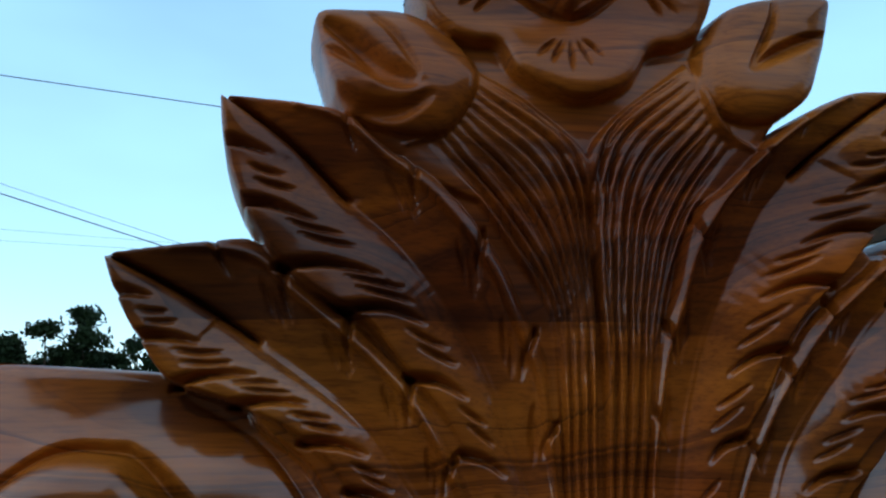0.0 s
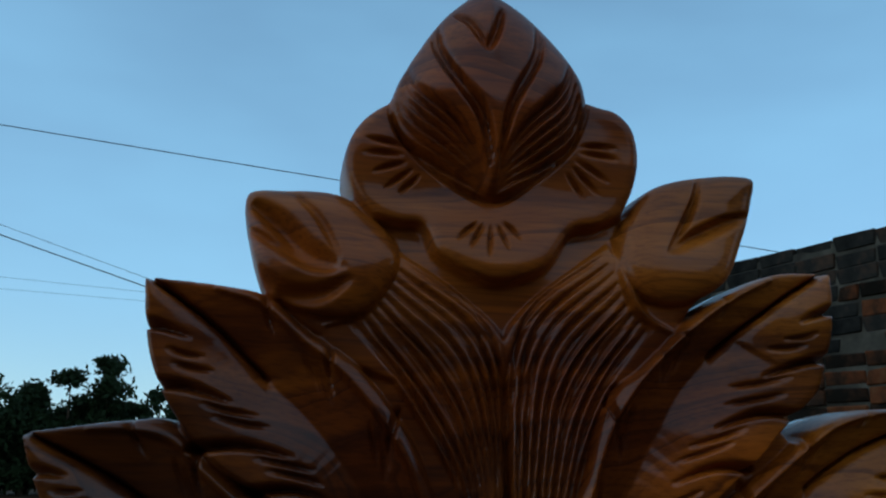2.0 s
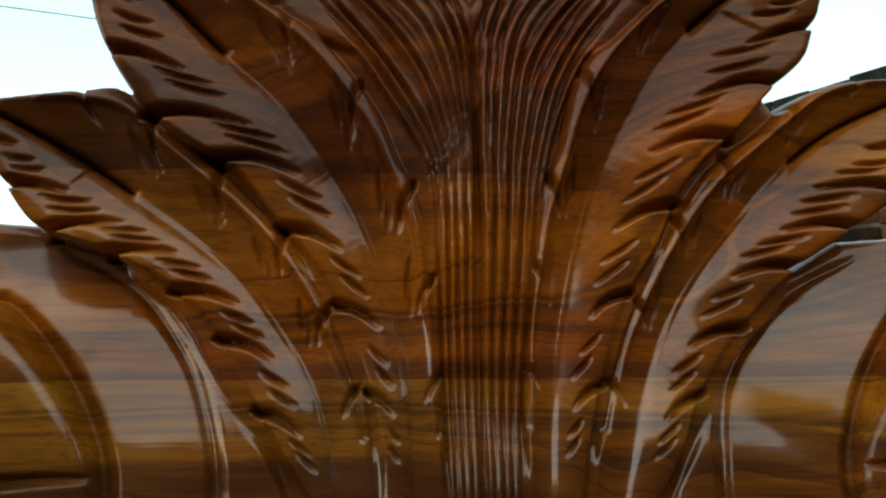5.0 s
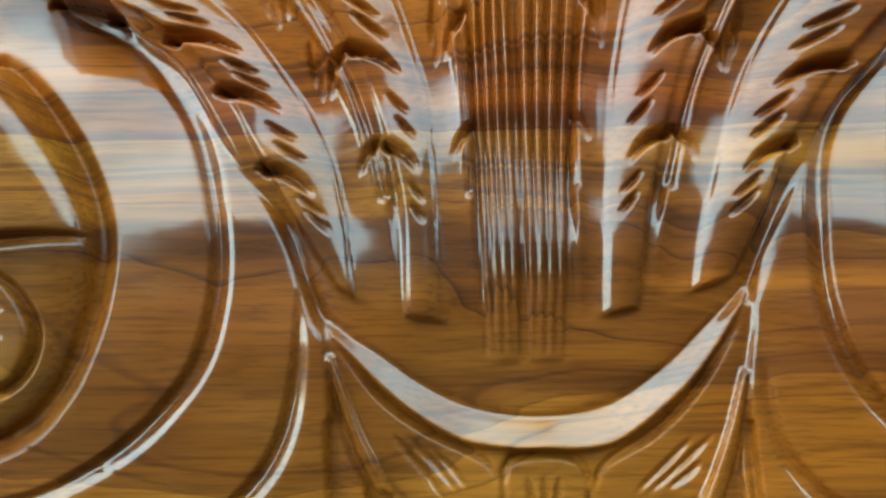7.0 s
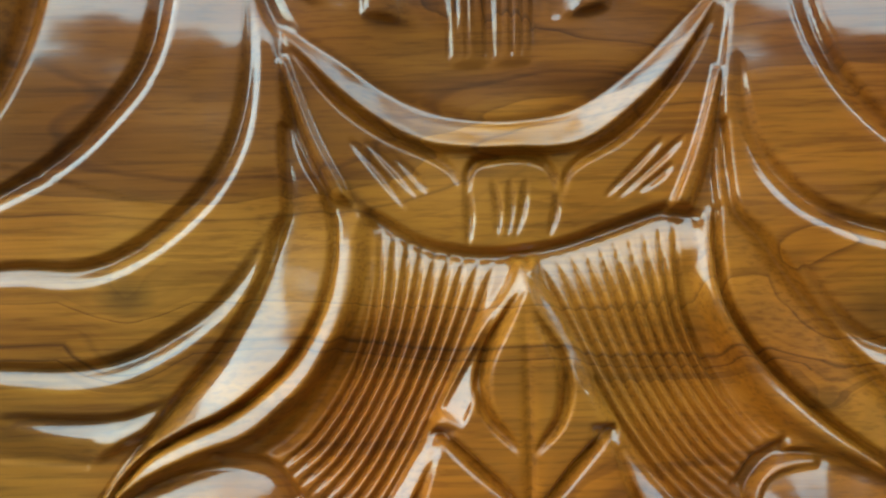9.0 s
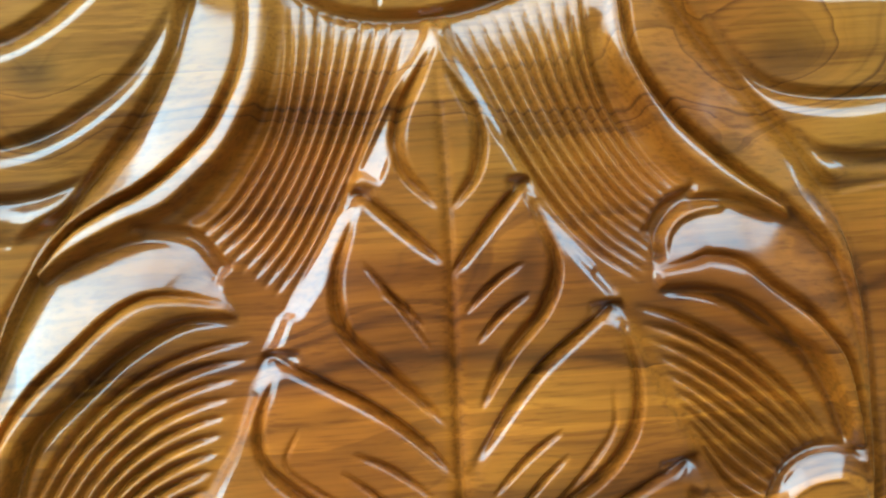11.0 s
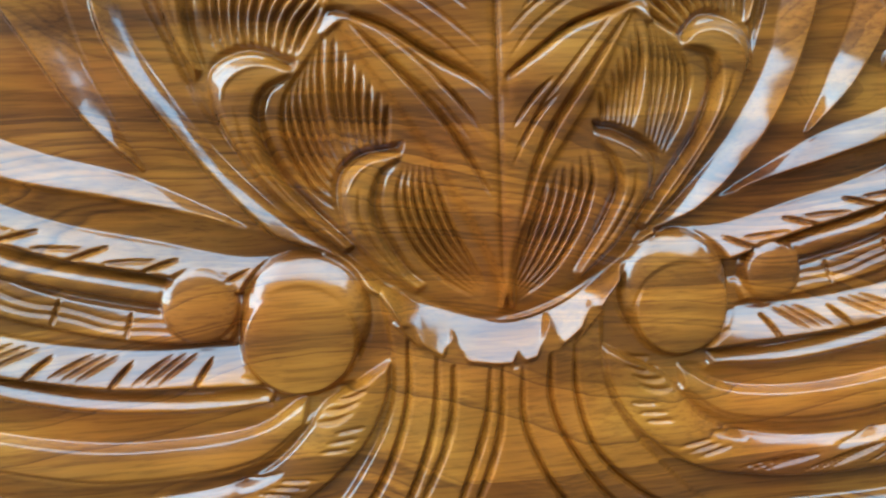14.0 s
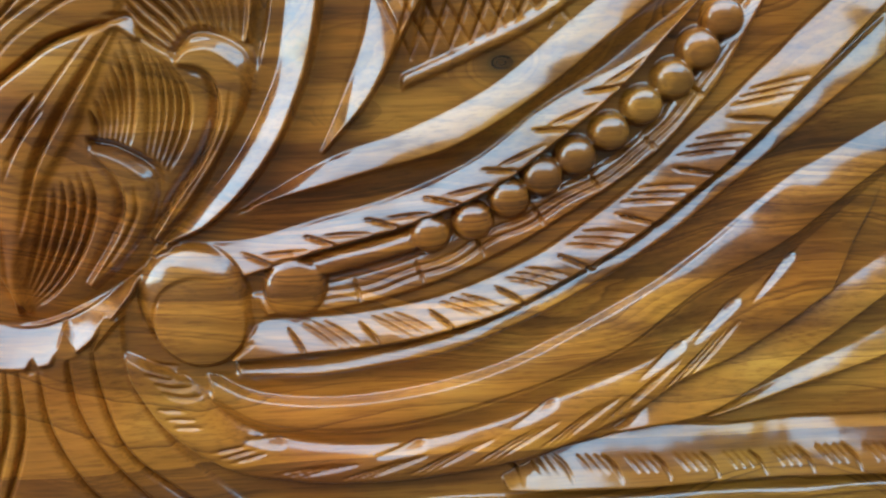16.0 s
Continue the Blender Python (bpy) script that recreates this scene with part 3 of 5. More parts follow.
# -- fluted stem that opens like a fan
FAN_L = [(-12.6, 48.2), (-9.7, 45), (-6.2, 40), (-4.2, 36.2), (-3.7, 30.1), (-3.4, 22), (-2.9, 9.8)]
FAN_C = [(-9.6, 53.6), (-4.8, 50.4), (-1.6, 47.4), (-1.4, 44), (-1.2, 38.6), (-1.1, 29.8), (-0.9, 20), (-0.8, 9.8)]
FAN_CR = [(6.6, 55.0), (0.8, 50.4), (-1.5, 47.4), (-1.3, 44), (-1.1, 38.6), (-1, 29.8), (-0.8, 20), (-0.7, 9.8)]
FAN_R = [(9.8, 48.9), (6.6, 44.7), (4.3, 39.5), (3.4, 35.3), (2.9, 30.2), (2.2, 22), (1.5, 9.8)]
blob("crest_plate", [(-17.5, 49.6), (-16, 53), (-12, 56), (-9, 59), (4, 60), (9, 57), (13, 54), (14, 52), (10, 47), (5, 44), (-8, 44), (-14, 46.5)], 1.3, 0.2, 1.0)
for e, k in ((FAN_L, FAN_C), (FAN_R, FAN_CR)):
    ribbon("fluted_fan", e, k, (1.4, 1.5, 1.6, 1.5, 0.7, 0.25, 1.85, 1.5), (1.9, 2.1, 2.3, 2.3, 1.4, 0.65, 2.15, 1.5), 0.2, 0.2, "finely gouged fan of parallel flutes")
    guide = [[at(e, q, k, w) for q in np.linspace(0, 1, 9)] for w in (0.04, 0.5, 0.66, 0.97)]
    # short deep flutes under the bud, long fine ones down the stem
    flutes(e, k, 9, 0.32, 0.7, 0.5, 0.55, 0.02, 4, 0.5, keen=False, end=0.99, core=True)
    flutes(guide[0], guide[1], 6, 0.32, 0.6, 0.6, 0.3, 0.05, raw=0.7, end=0.27)
    flutes(guide[2], guide[3], 3, 0.3, 0.45, 0.5, 0.4, 0.14, raw=0.6, end=0.4)
cut([(-1.55, 47.6), (-1.4, 44.6), (-1.2, 38), (-1.0, 30)], 0.4, 0.4)
for line in ([(-10.0, 54.2), (-10.0, 51.0), (-11.4, 48.9), (-14.0, 47.9)], [(7.2, 55.6), (7.3, 52.0), (8.3, 49.8), (11.2, 48.4)]):
    out = -0.9 if line[0][0] < 0 else 0.9
    ribbon("curl", [(u + out, v - 0.2) for u, v in line], line, (1.7, 1.9, 1.8, 1.4), (2.8, 2.9, 2.6, 1.9), 0.2, 0.25, own=False)

# -- side buds of the crest
blob("side_bud", [(-20.4, 57.3), (-17.6, 58.0), (-13.2, 57.8), (-9.8, 54.7), (-9.2, 52.0), (-11.2, 49.0), (-13.8, 48.3), (-17.0, 49.1), (-18.4, 49.7), (-19.8, 53.3)], 1.7, 1.6, 3.4, 0.2,
     "carved flower bud with a split tip", raw=0.25)
cut([(-19.8, 56.5), (-18.0, 54.9), (-15.9, 52.7), (-13.4, 51.7)], 1.0, 1.7, skew=1.5)
cut([(-19.8, 54.4), (-17.6, 53.0), (-15.5, 51.7), (-13.6, 51.4)], 0.6, 0.8)
cut([(-16.9, 57.4), (-14.9, 55.4), (-13.3, 52.3)], 0.45, 0.5)
cut([(-19.2, 51.4), (-17.1, 49.9), (-14.6, 49.8), (-12.5, 51.0)], 0.9, 0.8)
blob("side_bud", [(18.7, 61.5), (14.5, 61.4), (10.5, 60.2), (8.2, 57.7), (7.1, 54.4), (8.2, 51.4), (11.2, 50.4), (15.2, 52.1), (17.5, 56.0), (18.7, 59.2)], 1.7, 1.6, 3.4, 0.2,
     "carved flower bud with a creased tip", raw=0.25)
cut([(14.0, 60.8), (13.3, 58.6), (12.2, 56.5), (10.8, 54.5)], 0.4, 0.8)
cut([(17.8, 58.1), (14.9, 56.9), (12.7, 55.7), (10.7, 54.3)], 0.55, 0.9, skew=1.8)

# -- flower with three petals and the big bud
DISH = [(-9.8, 65.6), (-12.3, 63.7), (-13.5, 61.2), (-13.3, 58.6), (-11.7, 56.3), (-9.4, 55.5), (-7.6, 55.3), (-6.4, 53.0), (-2.5, 51.3), (1.3, 52.5), (3.5, 55.5), (5.8, 56.3),
        (8.1, 57.8), (9.3, 61.3), (9.0, 64.2), (7.5, 65.8), (5.4, 66.4), (1.0, 68.1), (-5.6, 68.0)]
blob("flower_dish", DISH, 2.6, 0.8, 1.3, 0.25, "broad three-lobed flower dish under the bud", raw=0.6)
for a, b in (((-8.8, 61.3), (-12.0, 61.9)), ((-9.0, 60.7), (-12.1, 60.8)), ((-8.8, 60.2), (-11.4, 59.3)), ((-8.4, 59.7), (-10.5, 58.0)), ((-7.8, 59.3), (-9.4, 57.7)),
             ((4.2, 62.4), (7.2, 62.5)), ((4.2, 61.9), (7.3, 61.6)), ((3.9, 61.3), (6.6, 59.7)), ((3.6, 60.8), (5.8, 58.6)), ((3.2, 60.2), (4.6, 58.2)),
             ((-3.5, 55.9), (-5.2, 54.3)), ((-3.1, 55.8), (-4.3, 53.6)), ((-2.6, 55.8), (-2.9, 52.9)), ((-2.2, 55.8), (-1.4, 53.6)), ((-1.8, 56.0), (-0.4, 54.5))):
    cut([a, ((a[0] + b[0]) / 2, (a[1] + b[1]) / 2 + 0.06), b], 0.15, 0.6, skew=1.3, taper=0.8)
blob("flower_bud", [(-3.6, 74.7), (-5.8, 72.9), (-7.3, 71.1), (-9.4, 67.7), (-10.3, 65.0), (-9.4, 62.2), (-6.9, 59.7), (-2.4, 57.5), (1.2, 59.8), (3.8, 62.5), (4.9, 66.1), (3.8, 69.0), (0.9, 72.3), (-1.7, 74.1)],
     2.7, 4.2, 6.6, 0.35, "pointed egg-shaped bud with flame-like gouges", raw=0.35)
# flame-like gouges: paired strokes that meet below, and a fan of flutes on each flank
for a, b, n, width, depth in (([(-6.6, 71.5), (-6.6, 68.6), (-5.1, 66.0), (-3.4, 63.6), (-2.6, 60.0)], [(-7.7, 69.9), (-7.1, 67.5), (-5.7, 65.0), (-4.1, 62.7), (-3.0, 59.5)], 2, 0.36, 1.2),
                              ([(0.3, 71.4), (0.1, 68.6), (-1.1, 66.1), (-2.1, 63.5), (-2.4, 60.0)], [(1.1, 69.8), (0.6, 67.6), (-0.8, 65.1), (-1.8, 62.5), (-2.2, 59.5)], 2, 0.36, 1.2),
                              ([(-9.1, 68.1), (-8.4, 65.8), (-6.1, 63.7), (-4.1, 61.5), (-3.0, 59.1)], [(-10.2, 63.3), (-9.2, 61.4), (-7.1, 60.0), (-4.8, 58.8), (-3.2, 57.9)], 6, 0.38, 1.2),
                              ([(3.0, 68.7), (2.2, 66.3), (0.1, 64.0), (-1.5, 61.8), (-2.3, 59.3)], [(4.5, 64.1), (3.6, 61.9), (1.3, 60.1), (-0.9, 58.9), (-2.4, 57.9)], 6, 0.38, 1.2)):
    flutes(a, b, n, width, depth, 0.5, 0.2, raw=0.6)
cut([(-5.8, 71.5), (-4.6, 70.3), (-3.5, 68.2)], 0.4, 0.6, blunt=0.0, taper=0.4)
cut([(-2.3, 72.0), (-2.8, 70.0), (-3.4, 68.2)], 0.5, 0.8, taper=0.4)

# -- shield with the crescent under the plumes
blob("shield", [(-11.4, 11.6), (-6, 8.2), (0, 6.2), (6, 8.6), (11.1, 13), (10.9, 8.9), (9.9, 4.9), (8.3, 2.2), (5.3, 1.3), (2.7, 0.5), (0.1, 0.1), (-2.4, 0.2), (-4.7, 0.8), (-7.2, 2.3), (-9.2, 4.4), (-10.4, 6.7)],
     1.6, 0.3, 3.0, 0.25, "small shield with gouged petal lines")
CRES_UP = [(-11.6, 12), (-8.6, 10.3), (-6.3, 8.6), (-4, 7.4), (-1.1, 6.9), (1.7, 7), (4, 7.6), (6.9, 9.6), (9.3, 11.9), (11.2, 13.6)]
CRES_LO = [(-11.6, 11.8), (-9.2, 9.1), (-6.9, 7), (-4.6, 5.7), (-1.7, 5.2), (1.1, 5.1), (4, 5.5), (6.9, 7.6), (9.2, 10.1), (11.2, 13.3)]
ribbon("crescent", CRES_UP, CRES_LO, (1.2, 1.0, 1.2), (2.0, 2.9, 2.0), 0.0, 0.2, "raised crescent moulding")
cut([(-10.9, 10.7), (-8.6, 8.1), (-6.3, 6.4), (-4, 5.2), (-2.9, 4.4), (-2.5, 3.6)], 0.4, 0.5)
cut([(10.7, 11.8), (8.3, 8.3), (6, 6), (4, 4.8), (3.1, 4), (2.8, 2.9)], 0.4, 0.5)
cut([(-2.1, 3.2), (-1.8, 4.5), (-0.6, 4.95), (1.1, 4.95), (2.2, 4.3), (2.5, 3.1)], 0.35, 0.55)
for a, b in (((-0.8, 3.7), (-0.5, 0.9)), ((0.1, 3.7), (0, 0.9)), ((0.9, 3.7), (0.4, 0.9)), ((-2.1, 3.5), (-2.1, 0.3)), ((2.5, 3.1), (2.1, 0.8)),
             ((-8, 6), (-5.2, 2.4)), ((-7.2, 5.9), (-4.6, 3)), ((-6, 5.3), (-4.1, 3.2)), ((8, 5.7), (5, 2.8)), ((9.1, 5.8), (5.6, 2.7)), ((8.5, 4.4), (6.7, 3))):
    cut([a, ((a[0] + b[0]) / 2 + 0.1, (a[1] + b[1]) / 2), b], 0.26, 0.35, raw=0.1)
ribbon("side_ridge", [(-11.6, 10.2), (-10.5, 6.5), (-9.4, 3.9), (-8.4, 1.8)], [(-11.2, 10.2), (-9.8, 6.4), (-8.5, 3.8), (-7.6, 1.8)], 1.9, 2.3, 0.2)
ribbon("side_ridge", [(10.7, 9.2), (9.5, 5.1), (8.0, 1.6)], [(11.1, 9.2), (10.4, 5), (9.2, 1.6)], 2.3, 1.8, 0.2)

# -- stem under the medallion
TRUNK_L = [(-9.6, -57.6), (-8.9, -62), (-9.0, -67), (-11.2, -72), (-15, -77), (-20, -80.5)]
TRUNK_R = [(9.3, -57.4), (8.7, -62), (9.1, -67), (11.6, -72), (16, -77), (20, -80.5)]
ribbon("stem", TRUNK_L, TRUNK_R, (1.9, 1.9, 1.8), (1.9, 1.9, 1.8), 1.0, 0.25, "short grooved stem under the medallion")

# -- medallion: bed, outer bands, fluted shells, curled petals
blob("medallion_bed", [(-11.4, 2), (-12.8, -1.5), (-15.6, -5.8), (-19.4, -10.2), (-22.7, -14.4), (-25, -19.7), (-26, -25.4), (-26.2, -29.8), (-25.4, -34.4), (-23.7, -38.5), (-21.7, -43), (-18.7, -47.2),
                       (-14.8, -52.1), (-9.2, -57.3), (0.2, -61.2), (9.5, -57.5), (13.2, -53.4), (18.2, -47), (21, -41.5), (22.9, -34.2), (23.4, -26.1), (23.1, -19.2), (22.2, -14), (18.8, -8.6),
                       (15.3, -4.6), (12.2, -1.8), (10.5, 1.1), (8.2, 2.1), (5.3, 1.2), (2.7, 0.4), (0, 0), (-2.4, 0.1), (-4.7, 0.7), (-7.4, 2.2)], 0.5, 2.0, 9.5, 0.35,
     "bulging oval medallion of fluted shells")
BAND_LO = [(-11.5, 6.8), (-11.5, 4.8), (-11.4, 3), (-11.6, 1.5), (-12.9, -1.5), (-14.6, -4.0), (-17.1, -6.9), (-20.0, -10.4), (-22.4, -14.2), (-24.6, -19.7), (-25.5, -25), (-25.6, -30)]
BAND_LG = [(-11.1, 6.8), (-10.4, 4.8), (-9.4, 3.0), (-9.0, 1.0), (-9.4, -2.0), (-10.8, -4.8), (-12.6, -6.6), (-14.5, -7.9), (-16.4, -8.7), (-18.6, -9.9), (-20.5, -11.9), (-22.6, -16), (-24.4, -22), (-25.2, -30)]
BAND_LI = [(-7.6, 2.7), (-7.2, 1.0), (-8.2, -3.2), (-9.8, -6.0), (-11.6, -7.8), (-13.4, -9.1), (-15.5, -9.8), (-18.0, -10.9), (-20.2, -12.2)]
BAND_RO = [(11.1, 6.5), (11.3, 4), (11.6, 2), (13.0, 0.4), (14.6, -1.8), (17.2, -5.2), (20.0, -8.8), (22.0, -12.6), (22.8, -16.5), (23.1, -22), (22.9, -28)]
BAND_RG = [(10.8, 6.5), (10.6, 4), (10.7, 2.1), (10.6, 0), (11.0, -2.9), (12.9, -5.9), (15.7, -8.7), (18.6, -10.9), (21.4, -14.2), (22.4, -20), (22.5, -28)]
BAND_RI = [(9.9, 1.9), (9.7, 0), (9.9, -2.6), (11.2, -5.5), (12.8, -7.9), (15.1, -9.8), (18.7, -11.8)]
ribbon("outer_band", BAND_LO, BAND_LG, (1.5, 1.3, 1.0, 1.0, 1.2, 1.5, 1.5), (1.5, 2.2, 3.0, 3.1, 2.8, 1.7, 1.4), 0.05, 0.2, "broad polished band round the medallion")
ribbon("outer_band", BAND_RO, BAND_RG, (1.4, 1.2, 1.2, 1.3, 1.5), (1.5, 2.4, 2.5, 2.5, 2.4), 0.2, 0.2, "broad polished band round the medallion")
ribbon("inner_band", BAND_LG[2:11], BAND_LI, (1.2, 2.5, 2.4, 2.0), (1.3, 3.4, 3.3, 2.6), 0.1, 0.4)
ribbon("inner_band", BAND_RG[2:8], BAND_RI, (1.2, 2.1, 2.0, 1.9), (1.3, 2.9, 2.9, 2.4), 0.25, 0.4)
cut(BAND_LG[2:11], 0.32, 0.6)
cut(BAND_RG[2:8], 0.32, 0.6)
cut([(-7.4, 1.8), (-7.6, -2.4), (-8.9, -5.8), (-11, -8.7), (-13, -10)], 0.9, 0.8)
cut([(8.9, -0.5), (9.4, -3.4), (10.6, -6.2), (12.2, -8.4), (14, -9.8)], 0.8, 0.7)
def shell(first, last, n):
    flutes(first, last, n, 0.33, 0.9, taper=0.7, raw=0.95, start=0.02, core=True)


shell([(-7, 1.6), (-7.1, -2.3), (-8.2, -5.9), (-10.3, -8.9), (-12.2, -10.4)], [(-0.3, -0.4), (-1.8, -4), (-3.8, -8.1), (-5.7, -11.7), (-7.6, -14.5)], 9)
shell([(1, -0.4), (3, -4.8), (5.2, -9), (7.7, -12.4), (10.3, -14.6)], [(8.8, 1.5), (9, -2.6), (9.9, -5.4), (11.3, -7.9), (12.8, -9.6)], 10)
shell([(-9.3, -15.5), (-13.4, -16.2), (-16.6, -17.8), (-19.5, -20.3), (-21.5, -23), (-22.5, -25.2)], [(-12.7, -24.1), (-14.1, -24.6), (-15.7, -25.4), (-16.9, -26.6)], 9)
shell([(9.7, -15.2), (12.7, -16.2), (16.4, -18.6), (19.2, -21.5), (20.9, -24.2)], [(13.2, -23.3), (14, -25), (14.8, -26.2), (16, -27), (17, -27.3)], 9)
shell([(-12.9, -26.2), (-16.8, -28.6), (-19.4, -30.4), (-21, -33.2), (-21.2, -36.5), (-20.6, -39.2)], [(-12.5, -36), (-13.4, -37.4), (-14.4, -39)], 11)
shell([(13.3, -25), (16.1, -28.2), (18.4, -30.2), (20.2, -33.5), (20.5, -37.6)], [(11.8, -36), (12.6, -37.3), (13.7, -38.2), (15.2, -39)], 11)
shell([(-14.6, -40.4), (-16.2, -43), (-16.1, -46), (-14.5, -49.4), (-12.4, -51.4)], [(-12.2, -36.9), (-12.7, -40), (-12.7, -44), (-11.9, -47)], 6)
shell([(-12, -37.4), (-12.4, -40.5), (-12.2, -44), (-11.5, -46.8)], [(-7.7, -43.4), (-8, -45), (-8.1, -46.5)], 7)
shell([(15, -39.6), (16.3, -42), (15.9, -45), (14.2, -48.2)], [(12, -36.7), (12.6, -39.5), (12.7, -43), (12.2, -46.8)], 6)
shell([(11.8, -37.2), (12.3, -40), (12, -43.5), (11.3, -46.2)], [(8.3, -43.4), (8.6, -44.6), (8.5, -45.7)], 7)
shell([(-7.2, -47.6), (-8, -50.4), (-7.1, -54), (-4.5, -57.2), (-1.4, -59.2)], [(-4.7, -47.6), (-3.4, -52.3), (-0.9, -57.7)], 6)
shell([(8, -47), (8.4, -50.2), (7, -54), (4.5, -57.5), (1.8, -59.5)], [(4.1, -49.4), (2.8, -53), (1.2, -58)], 6)


def margin(edge, inner):
    """Flat margin in front of a petal's tip."""
    ia, ib = np.array(edge), np.mean(inner, axis=0)
    away = (ia - ib) / np.linalg.norm(ia - ib, axis=1)[:, None] * 0.7
    ribbon("medallion_bed", ia + away, ia, 1.7, 1.4, 0.0, 0.25, own=False)


def curled_petal(a, b):
    margin(a[:4], b[:4])
    cut(b, 1.0, 0.7, raw=0.0)
    ribbon("curled_petal", a, b, (2.5, 2.4, 2.0), (2.8, 2.6, 2.3), 0.2, 0.3, "curled petal tip between the flutes")
    q = np.linspace(0.0, 0.5, 8)
    wide = np.clip(0.36 - 0.45 * (q - 0.12), 0.06, 0.38)
    ribbon("lip", [at(a, k, b, 0.0) for k in q], [at(a, k, b, w) for k, w in zip(q, wide)], (1.9, 1.9, 2.1), (3.0, 3.0, 2.5), 0.0, 0.12, own=False)
    cut([at(a, s, b, 0.55) for s in (0.3, 0.45, 0.6, 0.75, 0.9)], 0.25, 0.3)


def broad_petal(a, b, c, low):
    """A wide slope from its outer line a up to the crease b, and a narrow rounded fold down to c."""
    margin(a[:3], b[:3])
    cut(c, 0.9, 0.8, raw=0.0)
    ribbon("broad_petal", a, b, low, (2.9, 3.0, 3.0, 2.7, 2.3), 0.06, 0.2, "broad polished petal beside the flutes")
    ribbon("petal_fold", b, c, (2.9, 3.0, 3.0, 2.6, 2.3), (2.7, 3.1, 3.1, 2.6, 2.2), 0.3, 0.25)
    cut(b, 0.26, 0.6, skew=1.6)


broad_petal([(-11.2, -12.6), (-12.4, -10.9), (-14.9, -10.4), (-16.7, -10.8), (-19.0, -11.7), (-21.2, -13.4), (-23.0, -16.6), (-24.3, -20.2), (-25.2, -24.5), (-25.4, -29)],
            [(-10.9, -14.0), (-13.2, -13.5), (-15.0, -13.5), (-16.8, -14.4), (-19.1, -16.3), (-21.0, -17.9), (-22.7, -20), (-23.8, -22.2), (-24.4, -26), (-24.7, -29)],
            [(-10.4, -14.9), (-13.3, -14.8), (-16.3, -16.1), (-18.9, -18.1), (-20.8, -19.7), (-22.0, -21.4), (-23.4, -25.4), (-24.0, -29)], (1.5, 1.3, 1.2, 1.2, 1.5))
broad_petal([(11.4, -12.4), (12.2, -11.1), (13.6, -10.3), (15.6, -10.4), (17.2, -11.1), (19.2, -12.2), (21.4, -14.4), (22.4, -18), (22.9, -22), (23.0, -26)],
            [(11.4, -13.9), (13.3, -13.6), (14.3, -13.4), (16.0, -13.9), (17.5, -15.2), (19.0, -16.4), (20.2, -17.6), (21.5, -19.5), (22.3, -23), (22.6, -26)],
            [(11.4, -14.9), (13.6, -15.0), (15.5, -15.6), (17.4, -17.0), (18.7, -18.1), (19.9, -19.3), (21.3, -22.5), (22.0, -26)], (1.5, 1.5, 1.7, 1.8, 1.8))
ribbon("lip", [(11.4, -13.4), (11.5, -12.2), (12.3, -11.0), (13.6, -10.3), (15.2, -10.5)], [(12.1, -13.3), (12.4, -12.1), (13.1, -11.4), (14.2, -11.1), (15.3, -11.0)], (1.3, 1.4, 1.6), (2.6, 2.6, 2.2), 0.0, 0.12, own=False)
curled_petal([(-17.3, -28), (-19.4, -25.9), (-21.4, -25.1), (-23.2, -26.3), (-24.4, -29.5), (-24.5, -33.5), (-23.5, -37.5), (-22.2, -40.3)], [(-17.4, -28.4), (-19.6, -28.3), (-21.3, -30), (-22.5, -33), (-22.6, -36.5), (-21.8, -39.8)])
curled_petal([(17.1, -27.4), (18.1, -25.4), (20, -24.5), (22.1, -25), (22.7, -28), (22.4, -33), (21.2, -38)], [(17.3, -27.8), (19.6, -28.9), (21, -31.6), (21.3, -34.5), (20.9, -38)])
curled_petal([(-15.1, -40.1), (-17.6, -38.9), (-19.9, -39.3), (-21.1, -40.6), (-20.6, -44), (-18.3, -48), (-15.3, -51.5), (-12, -54.4)], [(-15.2, -40.5), (-17.4, -41.6), (-18.1, -44), (-17, -47.7), (-14.4, -51), (-11.4, -54)])
curled_petal([(15.4, -39.3), (17.3, -37.6), (20.6, -38.9), (20.8, -42), (18.8, -46), (15.8, -50.5), (12.5, -54.2)], [(15.6, -39.7), (18, -40.6), (18.4, -43.5), (17, -47), (14.5, -50.3), (12, -53.7)])
curled_petal([(-7.3, -46.7), (-10.4, -47.2), (-12, -49.2), (-11.6, -52.5), (-9.5, -55.5), (-6.5, -58)], [(-7.4, -47.2), (-9.1, -48.5), (-9.7, -51.7), (-7.8, -55.7), (-5.9, -57.6)])
curled_petal([(8.3, -45.9), (10.4, -46.5), (12.9, -48.4), (12.4, -51.5), (10, -55), (7, -57.8)], [(8.3, -46.5), (10, -48.6), (10.3, -51), (8.8, -54), (6.5, -57.3)])

# -- acanthus leaf in the middle
def leaf_lobe(k, lobe):
    if k % 2 == 0:
        lobe = [(u + 0.8, v) if 0.3 < u < 0.9 else (u, v) for u, v in lobe]
    blob("leaf_lobe", lobe, 2.7 + 0.05 * k, 0.3, 2.8, 0.5 if k > 3 else 0.35, "smooth lobe of the central carved leaf", smooth=False)
    if k < 6:
        cut(list(lobe) + [lobe[0]], 0.4, 0.03, taper=False, raw=0.85)


